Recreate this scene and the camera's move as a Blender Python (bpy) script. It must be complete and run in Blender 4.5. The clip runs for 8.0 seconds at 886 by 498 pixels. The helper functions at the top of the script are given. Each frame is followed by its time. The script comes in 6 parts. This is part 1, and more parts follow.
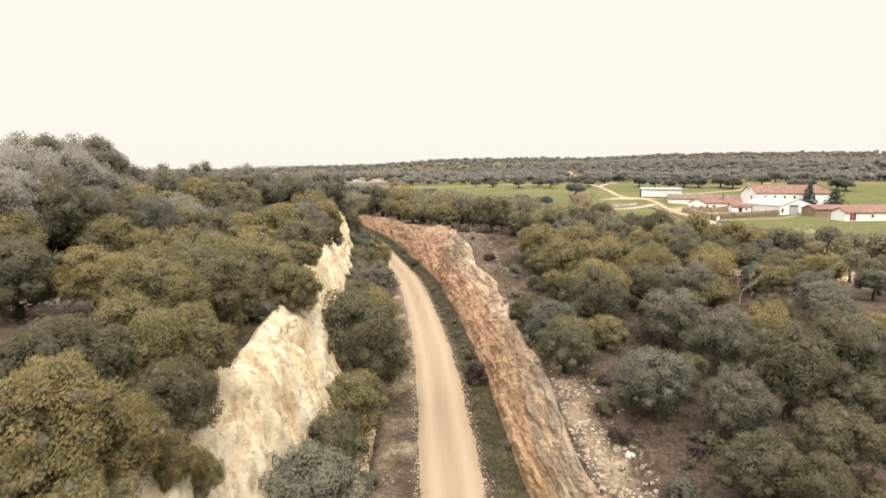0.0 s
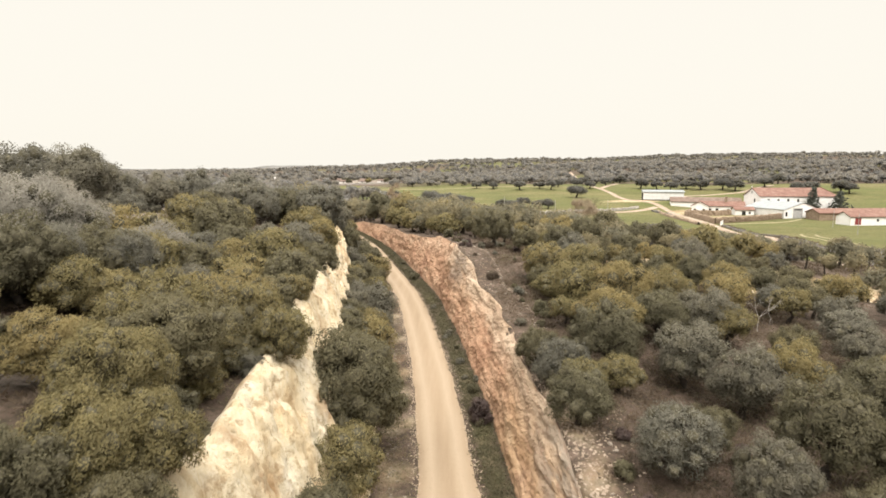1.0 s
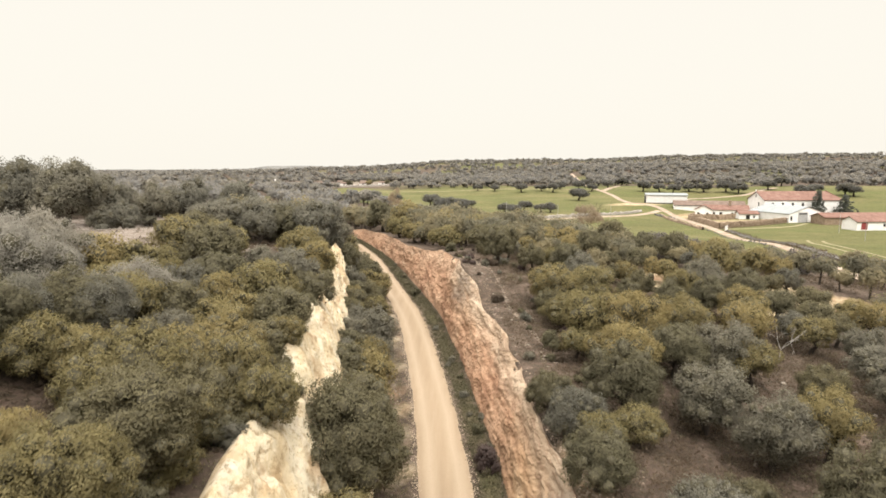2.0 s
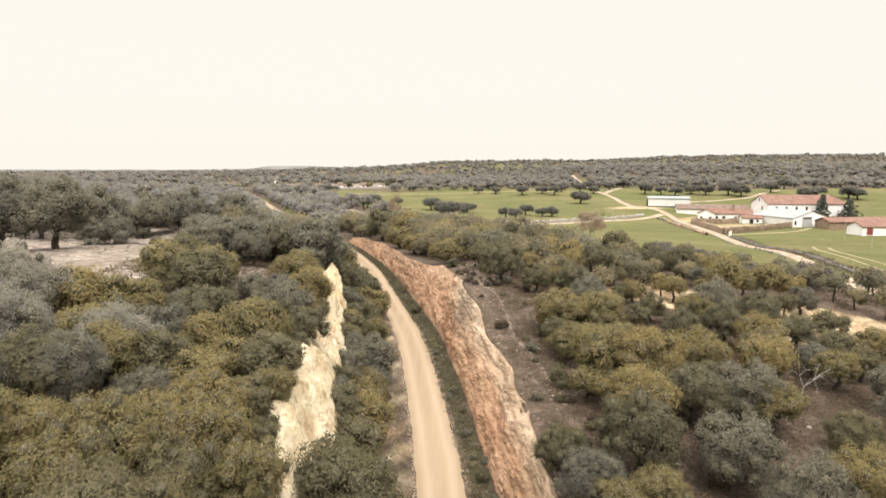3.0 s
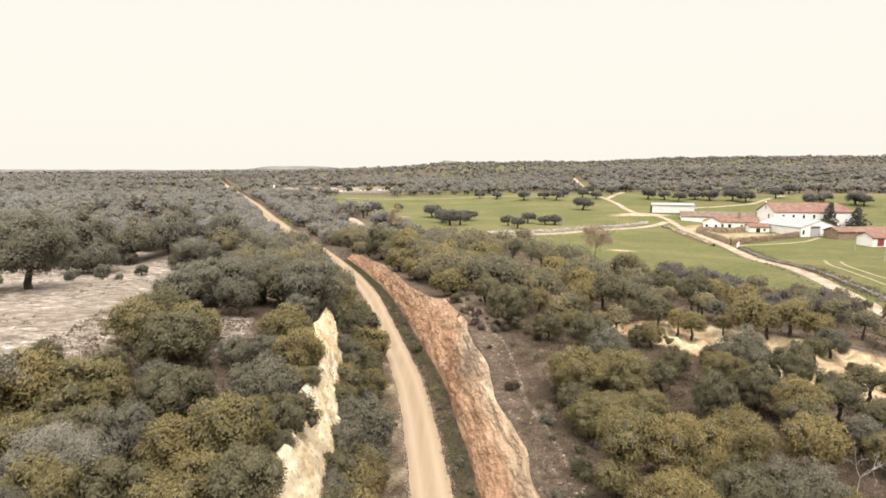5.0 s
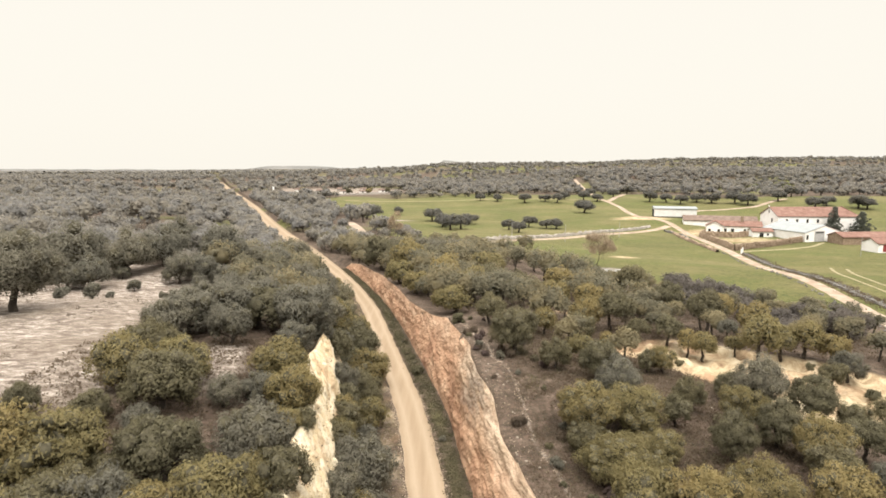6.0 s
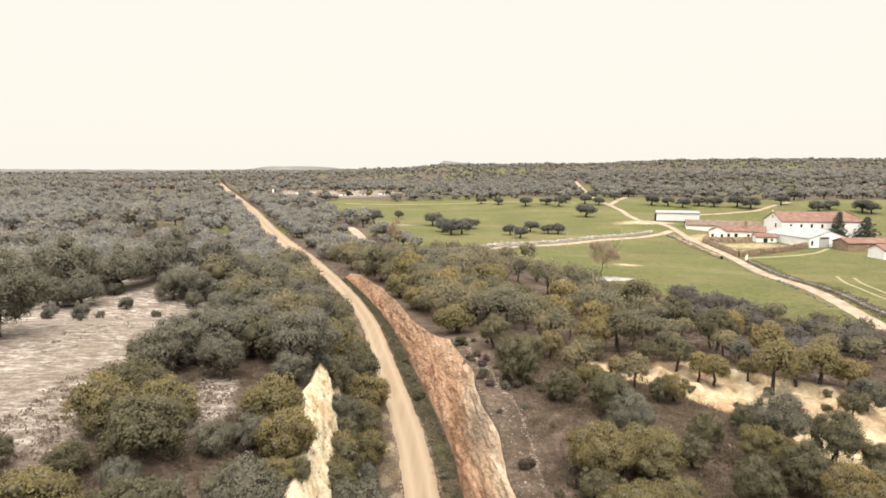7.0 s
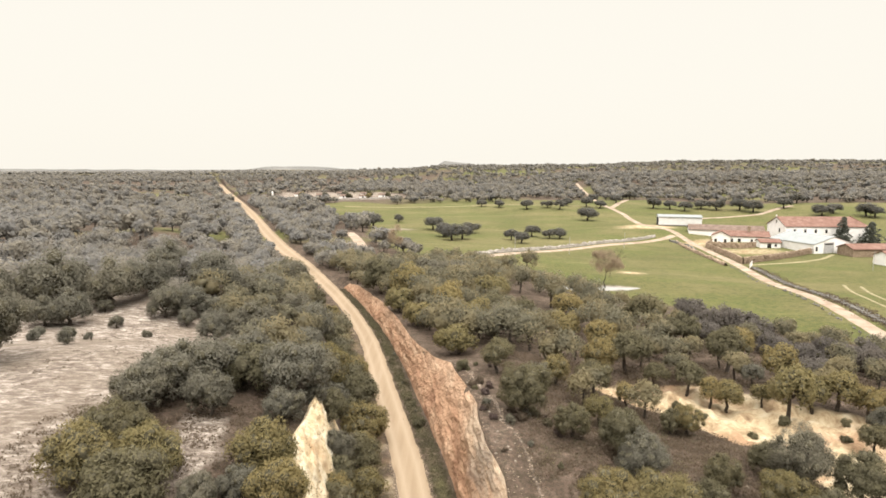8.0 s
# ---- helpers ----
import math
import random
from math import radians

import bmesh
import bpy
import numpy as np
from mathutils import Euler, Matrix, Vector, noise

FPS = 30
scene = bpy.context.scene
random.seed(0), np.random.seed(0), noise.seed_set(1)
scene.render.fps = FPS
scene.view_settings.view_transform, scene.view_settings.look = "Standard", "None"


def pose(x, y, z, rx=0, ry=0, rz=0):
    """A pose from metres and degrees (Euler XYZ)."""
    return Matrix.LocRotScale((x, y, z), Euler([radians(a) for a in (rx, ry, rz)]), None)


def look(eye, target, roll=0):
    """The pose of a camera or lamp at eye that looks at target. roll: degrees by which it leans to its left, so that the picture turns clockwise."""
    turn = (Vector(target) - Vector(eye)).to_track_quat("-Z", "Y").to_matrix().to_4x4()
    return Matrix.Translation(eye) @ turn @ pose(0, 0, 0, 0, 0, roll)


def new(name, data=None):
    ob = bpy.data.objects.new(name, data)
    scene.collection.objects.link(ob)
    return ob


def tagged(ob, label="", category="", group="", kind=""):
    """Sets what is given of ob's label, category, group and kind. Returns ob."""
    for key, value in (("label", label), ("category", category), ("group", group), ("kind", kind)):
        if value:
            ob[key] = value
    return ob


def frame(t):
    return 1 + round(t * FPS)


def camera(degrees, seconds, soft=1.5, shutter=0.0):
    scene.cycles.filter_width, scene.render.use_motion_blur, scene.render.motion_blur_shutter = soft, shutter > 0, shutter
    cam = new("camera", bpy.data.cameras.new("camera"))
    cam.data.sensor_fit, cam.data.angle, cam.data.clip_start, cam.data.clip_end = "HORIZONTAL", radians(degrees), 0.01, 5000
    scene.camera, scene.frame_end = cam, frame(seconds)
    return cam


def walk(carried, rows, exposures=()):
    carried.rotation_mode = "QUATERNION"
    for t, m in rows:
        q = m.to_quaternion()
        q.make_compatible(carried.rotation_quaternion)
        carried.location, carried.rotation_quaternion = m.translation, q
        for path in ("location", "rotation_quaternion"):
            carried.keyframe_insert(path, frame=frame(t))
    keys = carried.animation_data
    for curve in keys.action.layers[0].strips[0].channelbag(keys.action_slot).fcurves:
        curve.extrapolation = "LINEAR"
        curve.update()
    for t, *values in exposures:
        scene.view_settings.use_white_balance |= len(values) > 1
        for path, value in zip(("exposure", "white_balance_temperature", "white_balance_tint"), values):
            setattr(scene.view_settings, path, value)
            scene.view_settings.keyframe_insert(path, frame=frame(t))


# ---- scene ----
cam = camera(73.7, 8.0, 1.65, 0.35)
METRES, EYE, TILT, LEAN, TURN = 20.4, 12.2, -7.7, 0.0, 0.0
ROWS = [
    (0.0, 0.0, 0.0, 0.0, 0.0, 0.0, -0.0),
    (0.5, -0.0031, 0.0427, 0.0381, 0.02, -0.03, -0.01),
    (1.0, -0.0036, 0.0838, 0.0783, 0.03, -0.03, -0.04),
    (1.5, -0.0075, 0.1259, 0.1206, 0.08, -0.02, -0.04),
    (3.0, -0.0144, 0.2519, 0.2557, 0.16, -0.03, -0.06),
    (3.5, -0.0176, 0.2937, 0.3032, 0.19, -0.04, -0.05),
    (4.0, -0.0215, 0.3353, 0.3493, 0.2, -0.03, -0.05),
    (4.5, -0.0256, 0.3766, 0.3948, 0.19, -0.04, -0.07),
    (6.0, -0.0415, 0.5012, 0.5349, 0.17, -0.09, -0.15),
    (6.5, -0.047, 0.5442, 0.5837, 0.17, -0.08, -0.18),
    (7.0, -0.052, 0.5883, 0.6326, 0.19, -0.07, -0.21),
    (7.5, -0.0561, 0.6345, 0.6817, 0.2, -0.06, -0.23),
    (8.0, -0.0586, 0.6785, 0.7313, 0.2, -0.07, -0.27),
]
walk(cam, [(t, pose(0, 0, EYE, TILT, LEAN, TURN) @ pose(METRES * x, 1.291 * METRES * y, METRES * z, 90 + pitch, roll, yaw)) for t, x, y, z, yaw, pitch, roll in ROWS])

# ---- world and sun: bright high overcast ----
SUN_AZ, SUN_EL = radians(165), radians(57)
scene.view_settings.exposure = 0.55
world = bpy.data.worlds.new("overcast_sky")
scene.world = world
world.use_nodes = True
wn = world.node_tree
wn.nodes.clear()
sky = wn.nodes.new("ShaderNodeTexSky")
sky.sky_type = "NISHITA"
sky.sun_disc = False
sky.sun_elevation, sky.sun_rotation = SUN_EL, SUN_AZ
sky.dust_density, sky.air_density = 4.0, 1.0
clear_sky = wn.nodes.new("ShaderNodeBackground")
clear_sky.inputs["Strength"].default_value = 0.06
cloud = wn.nodes.new("ShaderNodeBackground")
# an overcast sky is up to three times as bright overhead as near the horizon
height = wn.nodes.new("ShaderNodeSeparateXYZ")
wn.links.new(wn.nodes.new("ShaderNodeTexCoord").outputs["Generated"], height.inputs[0])
overhead = wn.nodes.new("ShaderNodeMapRange")
overhead.interpolation_type = "SMOOTHSTEP"
for key, value in (("From Min", 0.26), ("From Max", 1.0), ("To Min", 0.72), ("To Max", 4.4)):
    overhead.inputs[key].default_value = value
wn.links.new(height.outputs["Z"], overhead.inputs["Value"])
wn.links.new(overhead.outputs[0], cloud.inputs["Strength"])
tint = wn.nodes.new("ShaderNodeMix")
tint.data_type = "RGBA"
tint.inputs[6].default_value, tint.inputs[7].default_value = (1.0, 0.952, 0.85, 1), (1.0, 0.957, 0.90, 1)
tone = wn.nodes.new("ShaderNodeMapRange")
tone.inputs["From Min"].default_value, tone.inputs["From Max"].default_value = 0.26, 0.7
wn.links.new(height.outputs["Z"], tone.inputs["Value"])
wn.links.new(tone.outputs[0], tint.inputs[0])
wn.links.new(tint.outputs[2], cloud.inputs["Color"])
veil = wn.nodes.new("ShaderNodeMixShader")
veil.inputs[0].default_value = 0.93
wout = wn.nodes.new("ShaderNodeOutputWorld")
wn.links.new(sky.outputs[0], clear_sky.inputs["Color"])
wn.links.new(clear_sky.outputs[0], veil.inputs[1])
wn.links.new(cloud.outputs[0], veil.inputs[2])
wn.links.new(veil.outputs[0], wout.inputs["Surface"])
sun_data = bpy.data.lights.new("sun", "SUN")
sun_data.energy, sun_data.angle, sun_data.color = 2.0, radians(14), (1.0, 0.96, 0.9)
sun = new("sun", sun_data)
sun.matrix_world = look((0, 0, 0), (-math.sin(SUN_AZ) * math.cos(SUN_EL), -math.cos(SUN_AZ) * math.cos(SUN_EL), -math.sin(SUN_EL)))
# ---- materials ----
class Nodes:
    """A short way to write a node material."""

    def __init__(self, name, rough=0.9, spec=0.2):
        self.mat = bpy.data.materials.new(name)
        self.mat.use_nodes = True
        self.nt = self.mat.node_tree
        self.bsdf = self.nt.nodes["Principled BSDF"]
        self.bsdf.inputs["Roughness"].default_value = rough
        self.bsdf.inputs["Specular IOR Level"].default_value = spec
        self.pos = self.nt.nodes.new("ShaderNodeTexCoord").outputs["Object"]

    def put(self, socket, value):
        if hasattr(value, "is_output"):
            self.nt.links.new(value, socket)
        elif isinstance(value, tuple):
            socket.default_value = (*value, 1)[:4]
        else:
            socket.default_value = value

    def noise(self, scale, detail=4, rough=0.55, stretch=None, warp=0.0):
        n = self.nt.nodes.new("ShaderNodeTexNoise")
        vec = self.pos
        if stretch:
            m = self.nt.nodes.new("ShaderNodeMapping")
            self.nt.links.new(vec, m.inputs[0])
            m.inputs["Rotation"].default_value = [radians(a) for a in stretch[3:]] if len(stretch) > 3 else (0, 0, 0)
            m.inputs["Scale"].default_value = stretch[:3]
            vec = m.outputs[0]
        self.nt.links.new(vec, n.inputs["Vector"])
        n.inputs["Scale"].default_value, n.inputs["Detail"].default_value = scale, detail
        n.inputs["Roughness"].default_value, n.inputs["Distortion"].default_value = rough, warp
        return n.outputs["Fac"]

    def ramp(self, fac, *stops):
        n = self.nt.nodes.new("ShaderNodeValToRGB")
        while len(n.color_ramp.elements) < len(stops):
            n.color_ramp.elements.new(0.5)
        for e, (at, col) in zip(n.color_ramp.elements, stops):
            e.position = at
            e.color = (*col, 1) if isinstance(col, tuple) else (col, col, col, 1)
        self.put(n.inputs[0], fac)
        return n.outputs[0]

    def mix(self, fac, a, b, how="MIX"):
        n = self.nt.nodes.new("ShaderNodeMix")
        n.data_type, n.blend_type = "RGBA", how
        self.put(n.inputs[0], fac)
        self.put(n.inputs[6], a)
        self.put(n.inputs[7], b)
        return n.outputs[2]

    def math(self, how, a, b=0.0):
        n = self.nt.nodes.new("ShaderNodeMath")
        n.operation = how
        n.use_clamp = how in ("ADD", "SUBTRACT", "MULTIPLY")
        self.put(n.inputs[0], a)
        self.put(n.inputs[1], b)
        return n.outputs[0]

    def attr(self, name):
        n = self.nt.nodes.new("ShaderNodeAttribute")
        n.attribute_name = name
        return n.outputs["Fac"]

    def island(self):
        return self.nt.nodes.new("ShaderNodeNewGeometry").outputs["Random Per Island"]

    def per_object(self):
        return self.nt.nodes.new("ShaderNodeObjectInfo").outputs["Random"]

    def done(self, color, bump=None, strength=0.5, depth=0.05):
        self.put(self.bsdf.inputs["Base Color"], color)
        if bump is not None:
            b = self.nt.nodes.new("ShaderNodeBump")
            b.inputs["Strength"].default_value, b.inputs["Distance"].default_value = strength, depth
            self.put(b.inputs["Height"], bump)
            self.nt.links.new(b.outputs[0], self.bsdf.inputs["Normal"])
        return self.mat


def edge_mask(m, attr, scale=0.6, width=0.35):
    """An area's attribute with a broken, natural edge."""
    n = m.math("SUBTRACT", m.noise(scale, 6, 0.65), 0.0)
    a = m.math("ADD", m.math("MULTIPLY", m.attr(attr), 1.0), m.math("MULTIPLY", n, 0.5))
    return m.ramp(a, (0.62 - width / 2, 0.0), (0.62 + width / 2, 1.0))


def ground_material():
    m = Nodes("dry_soil_and_meadow", 0.95, 0.1)
    fine, mid, big = m.noise(3.2, 8, 0.7), m.noise(0.55, 6, 0.6), m.noise(0.045, 5, 0.6)
    soil = m.ramp(mid, (0.3, (0.048, 0.034, 0.026)), (0.5, (0.092, 0.064, 0.049)), (0.68, (0.145, 0.106, 0.083)))
    soil = m.mix(m.ramp(fine, (0.38, 0.85), (0.62, 0.0)), soil, (0.034, 0.029, 0.018))
    soil = m.mix(m.ramp(m.noise(1.7, 6, 0.7), (0.62, 0.0), (0.74, 0.6)), soil, (0.26, 0.21, 0.16))
    grass = m.ramp(big, (0.32, (0.056, 0.058, 0.023)), (0.5, (0.076, 0.074, 0.029)), (0.66, (0.113, 0.097, 0.047)))
    grass = m.mix(m.ramp(m.noise(0.25, 6, 0.7), (0.4, 0.0), (0.7, 0.45)), grass, (0.050, 0.055, 0.017))
    grass = m.mix(m.ramp(m.noise(0.05, 6, 0.6, (0.7, 1.2, 1)), (0.45, 0.0), (0.6, 0.7)), grass, (0.056, 0.070, 0.019))
    grass = m.mix(m.ramp(m.noise(0.022, 7, 0.62, (0.5, 1.5, 1), 0.8), (0.50, 0.0), (0.64, 0.7)), grass, (0.122, 0.102, 0.051))
    grass = m.mix(m.ramp(m.noise(0.08, 7, 0.65, (0.4, 1.4, 1)), (0.58, 0.0), (0.70, 0.65)), grass, (0.167, 0.139, 0.073))
    grass = m.mix(m.ramp(m.noise(1.1, 8, 0.75), (0.42, 0.0), (0.68, 0.7)), grass, (0.119, 0.108, 0.041))
    grass = m.mix(m.ramp(m.noise(0.55, 9, 0.78), (0.34, 0.7), (0.5, 0.0)), grass, (0.041, 0.046, 0.016))
    pale = m.ramp(m.noise(1.1, 11, 0.8, (0.8, 1.7, 1, 0, 0, 12), 0.3), (0.36, (0.075, 0.058, 0.046)), (0.46, (0.132, 0.106, 0.086)), (0.54, (0.238, 0.202, 0.169)), (0.62, (0.43, 0.385, 0.335)))
    pale = m.mix(m.ramp(m.noise(0.10, 6, 0.65), (0.40, 0.6), (0.54, 0.0)), pale, (0.125, 0.098, 0.074))
    sand = m.ramp(m.noise(0.55, 9, 0.7, None, 0.6), (0.32, (0.138, 0.090, 0.053)), (0.43, (0.249, 0.182, 0.110)), (0.54, (0.353, 0.284, 0.182)), (0.68, (0.439, 0.383, 0.284)))
    sand = m.mix(m.ramp(m.noise(0.16, 5, 0.6), (0.50, 0.0), (0.62, 0.65)), sand, (0.267, 0.159, 0.096))
    col = m.mix(edge_mask(m, "grass", 0.25), soil, grass)
    col = m.mix(edge_mask(m, "pale", 0.4), col, pale)
    col = m.mix(edge_mask(m, "sand", 0.5), col, sand)
    return m.done(col, m.noise(2.4, 9, 0.72), 0.9, 0.25)


def road_material():
    m = Nodes("compacted_sandy_gravel", 0.95, 0.1)
    col = m.ramp(m.noise(1.5, 7, 0.65, (1, 0.05, 1)), (0.3, (0.175, 0.129, 0.085)), (0.55, (0.208, 0.156, 0.104)), (0.75, (0.233, 0.181, 0.130)))
    col = m.mix(m.ramp(m.attr("rut"), (0.0, 0.0), (1.0, 0.75)), col, (0.259, 0.205, 0.145))
    col = m.mix(m.ramp(m.noise(9.0, 8, 0.75), (0.52, 0.0), (0.75, 0.5)), col, (0.145, 0.104, 0.066))
    return m.done(col, m.noise(14, 8, 0.7), 0.5, 0.04)


def lane_material():
    m = Nodes("pinkish_farm_lane", 0.95, 0.1)
    col = m.ramp(m.noise(0.3, 6, 0.65), (0.3, (0.155, 0.113, 0.081)), (0.48, (0.231, 0.179, 0.133)), (0.7, (0.301, 0.247, 0.197)))
    return m.done(col, m.noise(5, 7, 0.7), 0.5, 0.05)


def rock_material():
    m = Nodes("red_and_ochre_rock", 0.92, 0.12)
    along = m.noise(1.0, 10, 0.66, (1.5, 0.13, 1.4), 0.5)
    fine = m.noise(3.0, 8, 0.65, (1.6, 0.22, 1.5), 0.4)
    fall = m.noise(0.5, 7, 0.55, (0.435, 0.457, 0.320), 0.5)
    red = m.ramp(along, (0.28, (0.171, 0.091, 0.056)), (0.45, (0.235, 0.136, 0.083)), (0.57, (0.279, 0.175, 0.110)), (0.74, (0.331, 0.237, 0.160)))
    ochre = m.ramp(along, (0.30, (0.155, 0.093, 0.050)), (0.44, (0.228, 0.146, 0.082)), (0.56, (0.277, 0.188, 0.109)), (0.74, (0.339, 0.253, 0.164)))
    low = m.mix(m.attr("bedded"), red, ochre)
    low = m.mix(m.ramp(fall, (0.54, 0.0), (0.66, 0.5)), low, (0.309, 0.203, 0.132))
    low = m.mix(m.ramp(fall, (0.32, 0.5), (0.44, 0.0)), low, (0.152, 0.076, 0.046))
    pale = m.ramp(along, (0.30, (0.170, 0.118, 0.080)), (0.43, (0.239, 0.176, 0.120)), (0.55, (0.300, 0.231, 0.164)), (0.72, (0.400, 0.320, 0.236)))
    border = m.math("ADD", m.math("MULTIPLY", m.attr("rise"), 0.75), m.math("MULTIPLY", m.noise(0.28, 6, 0.6, (1, 0.7, 1)), 0.45))
    col = m.mix(m.math("MULTIPLY", m.ramp(border, (0.60, 0.0), (0.82, 0.95)), m.attr("capped")), low, pale)
    grey = m.ramp(m.noise(0.8, 8, 0.7, (2.2, 0.3, 0.5, 20, 0, 0), 0.8), (0.35, (0.074, 0.070, 0.062)), (0.65, (0.187, 0.164, 0.138)))
    zone = m.ramp(m.noise(0.9, 7, 0.65, (2.0, 0.25, 1.4), 0.6), (0.40, 0.0), (0.52, 0.95))
    col = m.mix(m.math("MULTIPLY", zone, m.attr("grey")), col, grey)
    col = m.mix(m.ramp(fine, (0.57, 0.0), (0.72, 0.4)), col, (0.339, 0.249, 0.172))
    col = m.mix(m.ramp(fine, (0.34, 0.65), (0.49, 0.0)), col, (0.144, 0.081, 0.051))
    col = m.mix(m.ramp(m.noise(1.4, 10, 0.75, (0.783, 0.249, 0.560)), (0.33, 0.6), (0.45, 0.0)), col, (0.109, 0.062, 0.040))
    bump = m.math("ADD", m.math("MULTIPLY", fine, 0.6), m.math("MULTIPLY", along, 0.4))
    return m.done(col, bump, 0.6, 0.15)


def sand_material():
    m = Nodes("pale_sandy_bank", 0.95, 0.08)
    col = m.ramp(m.noise(0.7, 9, 0.68, (1.2, 0.9, 0.5), 0.8), (0.30, (0.440, 0.318, 0.180)), (0.42, (0.578, 0.462, 0.295)), (0.54, (0.652, 0.565, 0.406)), (0.68, (0.693, 0.625, 0.498)))
    col = m.mix(m.ramp(m.noise(2.2, 9, 0.75), (0.52, 0.0), (0.62, 0.75)), col, (0.309, 0.215, 0.116))
    col = m.mix(m.ramp(m.noise(5.0, 6, 0.7), (0.60, 0.0), (0.68, 0.6)), col, (0.163, 0.119, 0.065))
    col = m.mix(m.ramp(m.noise(0.42, 7, 0.65), (0.50, 0.0), (0.64, 0.6)), col, (0.374, 0.232, 0.122))
    return m.done(col, m.noise(1.6, 10, 0.72), 1.0, 0.45)


def m_between(a, b):
    return tuple((p + q) / 2 for p, q in zip(a, b))


def leaf_material(name, dark, mid, light, warm, spread=1.0, patches=0.0):
    m = Nodes(name, 0.7, 0.2)
    col = m.ramp(m.island(), (0.0, m_between(m_between(dark, mid), mid)), (0.5, mid), (1.0, m_between(m_between(light, mid), mid)))
    col = m.mix(m.ramp(m.per_object(), (0.3, 0.0), (0.95, 0.65 * spread)), col, warm)
    col = m.mix(m.ramp(m.noise(2.1, 3), (0.44, 0.0), (0.64, 0.5)), col, light)
    col = m.mix(m.ramp(m.noise(3.4, 3, 0.6), (0.36, 0.45), (0.5, 0.0)), col, dark)
    other = m.nt.nodes.new("ShaderNodeMath")
    other.operation = "MULTIPLY"
    m.put(other.inputs[0], m.per_object())
    other.inputs[1].default_value = 7.13
    col = m.mix(1.0, col, m.ramp(m.math("FRACT", other.outputs[0]), (0.0, 0.80), (1.0, 1.0)), "MULTIPLY")
    if patches:
        col = m.mix(m.ramp(m.noise(patches, 2), (0.42, 0.0), (0.58, 0.75)), col, warm)
        col = m.mix(m.ramp(m.noise(patches * 1.7, 2), (0.36, 0.5), (0.5, 0.0)), col, dark)
    m.put(m.bsdf.inputs["Base Color"], col)
    thin = m.nt.nodes.new("ShaderNodeBsdfTranslucent")
    m.put(thin.inputs["Color"], col)
    both = m.nt.nodes.new("ShaderNodeMixShader")
    both.inputs[0].default_value = 0.54
    m.nt.links.new(m.bsdf.outputs[0], both.inputs[1])
    m.nt.links.new(thin.outputs[0], both.inputs[2])
    m.nt.links.new(both.outputs[0], m.nt.nodes["Material Output"].inputs["Surface"])
    return m.mat


def plain(name, a, b, scale=2.0, rough=0.85, bump=0.3, depth=0.02, spec=0.2, metal=0.0, stretch=None):
    m = Nodes(name, rough, spec)
    m.bsdf.inputs["Metallic"].default_value = metal
    col = m.ramp(m.noise(scale, 7, 0.65, stretch), (0.32, a), (0.68, b))
    return m.done(col, m.noise(scale * 3, 6, 0.65), bump, depth)


def wash_material():
    m = Nodes("whitewashed_plaster", 0.9, 0.15)
    col = m.ramp(m.noise(0.35, 7, 0.7), (0.3, (0.581, 0.546, 0.506)), (0.5, (0.686, 0.664, 0.634)), (0.7, (0.722, 0.704, 0.678)))
    col = m.mix(m.ramp(m.noise(1.0, 7, 0.7, (1, 1, 0.25)), (0.62, 0.0), (0.75, 0.35)), col, (0.440, 0.370, 0.299))
    return m.done(col, m.noise(3, 6), 0.2, 0.02)


def tile_material():
    m = Nodes("clay_roof_tiles", 0.9, 0.15)
    col = m.ramp(m.noise(0.5, 8, 0.7), (0.3, (0.102, 0.058, 0.044)), (0.5, (0.149, 0.084, 0.065)), (0.7, (0.198, 0.132, 0.106)))
    return m.done(col, m.noise(3, 6), 0.4, 0.04)


M_GROUND, M_ROAD, M_LANE, M_ROCK, M_SAND = ground_material(), road_material(), lane_material(), rock_material(), sand_material()
M_OAK = leaf_material("holm_oak_leaves", (0.066, 0.061, 0.039), (0.124, 0.112, 0.067), (0.186, 0.165, 0.094), (0.200, 0.164, 0.080), 0.7)
M_OAK_WARM = leaf_material("olive_yellow_leaves", (0.107, 0.092, 0.047), (0.196, 0.165, 0.077), (0.283, 0.234, 0.103), (0.294, 0.218, 0.090), 0.8)
# real grey green oaks, lightened further with the haze on the left
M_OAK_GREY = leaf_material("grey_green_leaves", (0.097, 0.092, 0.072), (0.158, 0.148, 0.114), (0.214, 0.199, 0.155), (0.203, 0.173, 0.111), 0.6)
# paleness of the hillside oaks is haze put into the leaf colour
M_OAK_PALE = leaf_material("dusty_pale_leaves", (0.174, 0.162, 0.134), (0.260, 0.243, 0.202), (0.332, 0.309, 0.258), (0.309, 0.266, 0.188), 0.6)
M_OAK_SCRUB = leaf_material("scrub_oak_leaves", (0.093, 0.088, 0.062), (0.157, 0.145, 0.099), (0.219, 0.199, 0.139), (0.234, 0.193, 0.105), 0.3, 0.25)
# far haze is put into these leaf colours: paler, greyer and bluer
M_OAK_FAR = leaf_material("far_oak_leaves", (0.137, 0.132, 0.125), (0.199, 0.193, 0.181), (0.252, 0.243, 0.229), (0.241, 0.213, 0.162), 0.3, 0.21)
M_OAK_DUSK = leaf_material("dark_grey_oak_leaves", (0.078, 0.076, 0.069), (0.121, 0.116, 0.102), (0.167, 0.160, 0.138), (0.138, 0.127, 0.098), 0.5)
M_SAGE = leaf_material("pale_sage_leaves", (0.132, 0.126, 0.090), (0.192, 0.183, 0.132), (0.248, 0.237, 0.176), (0.200, 0.184, 0.116), 0.3)
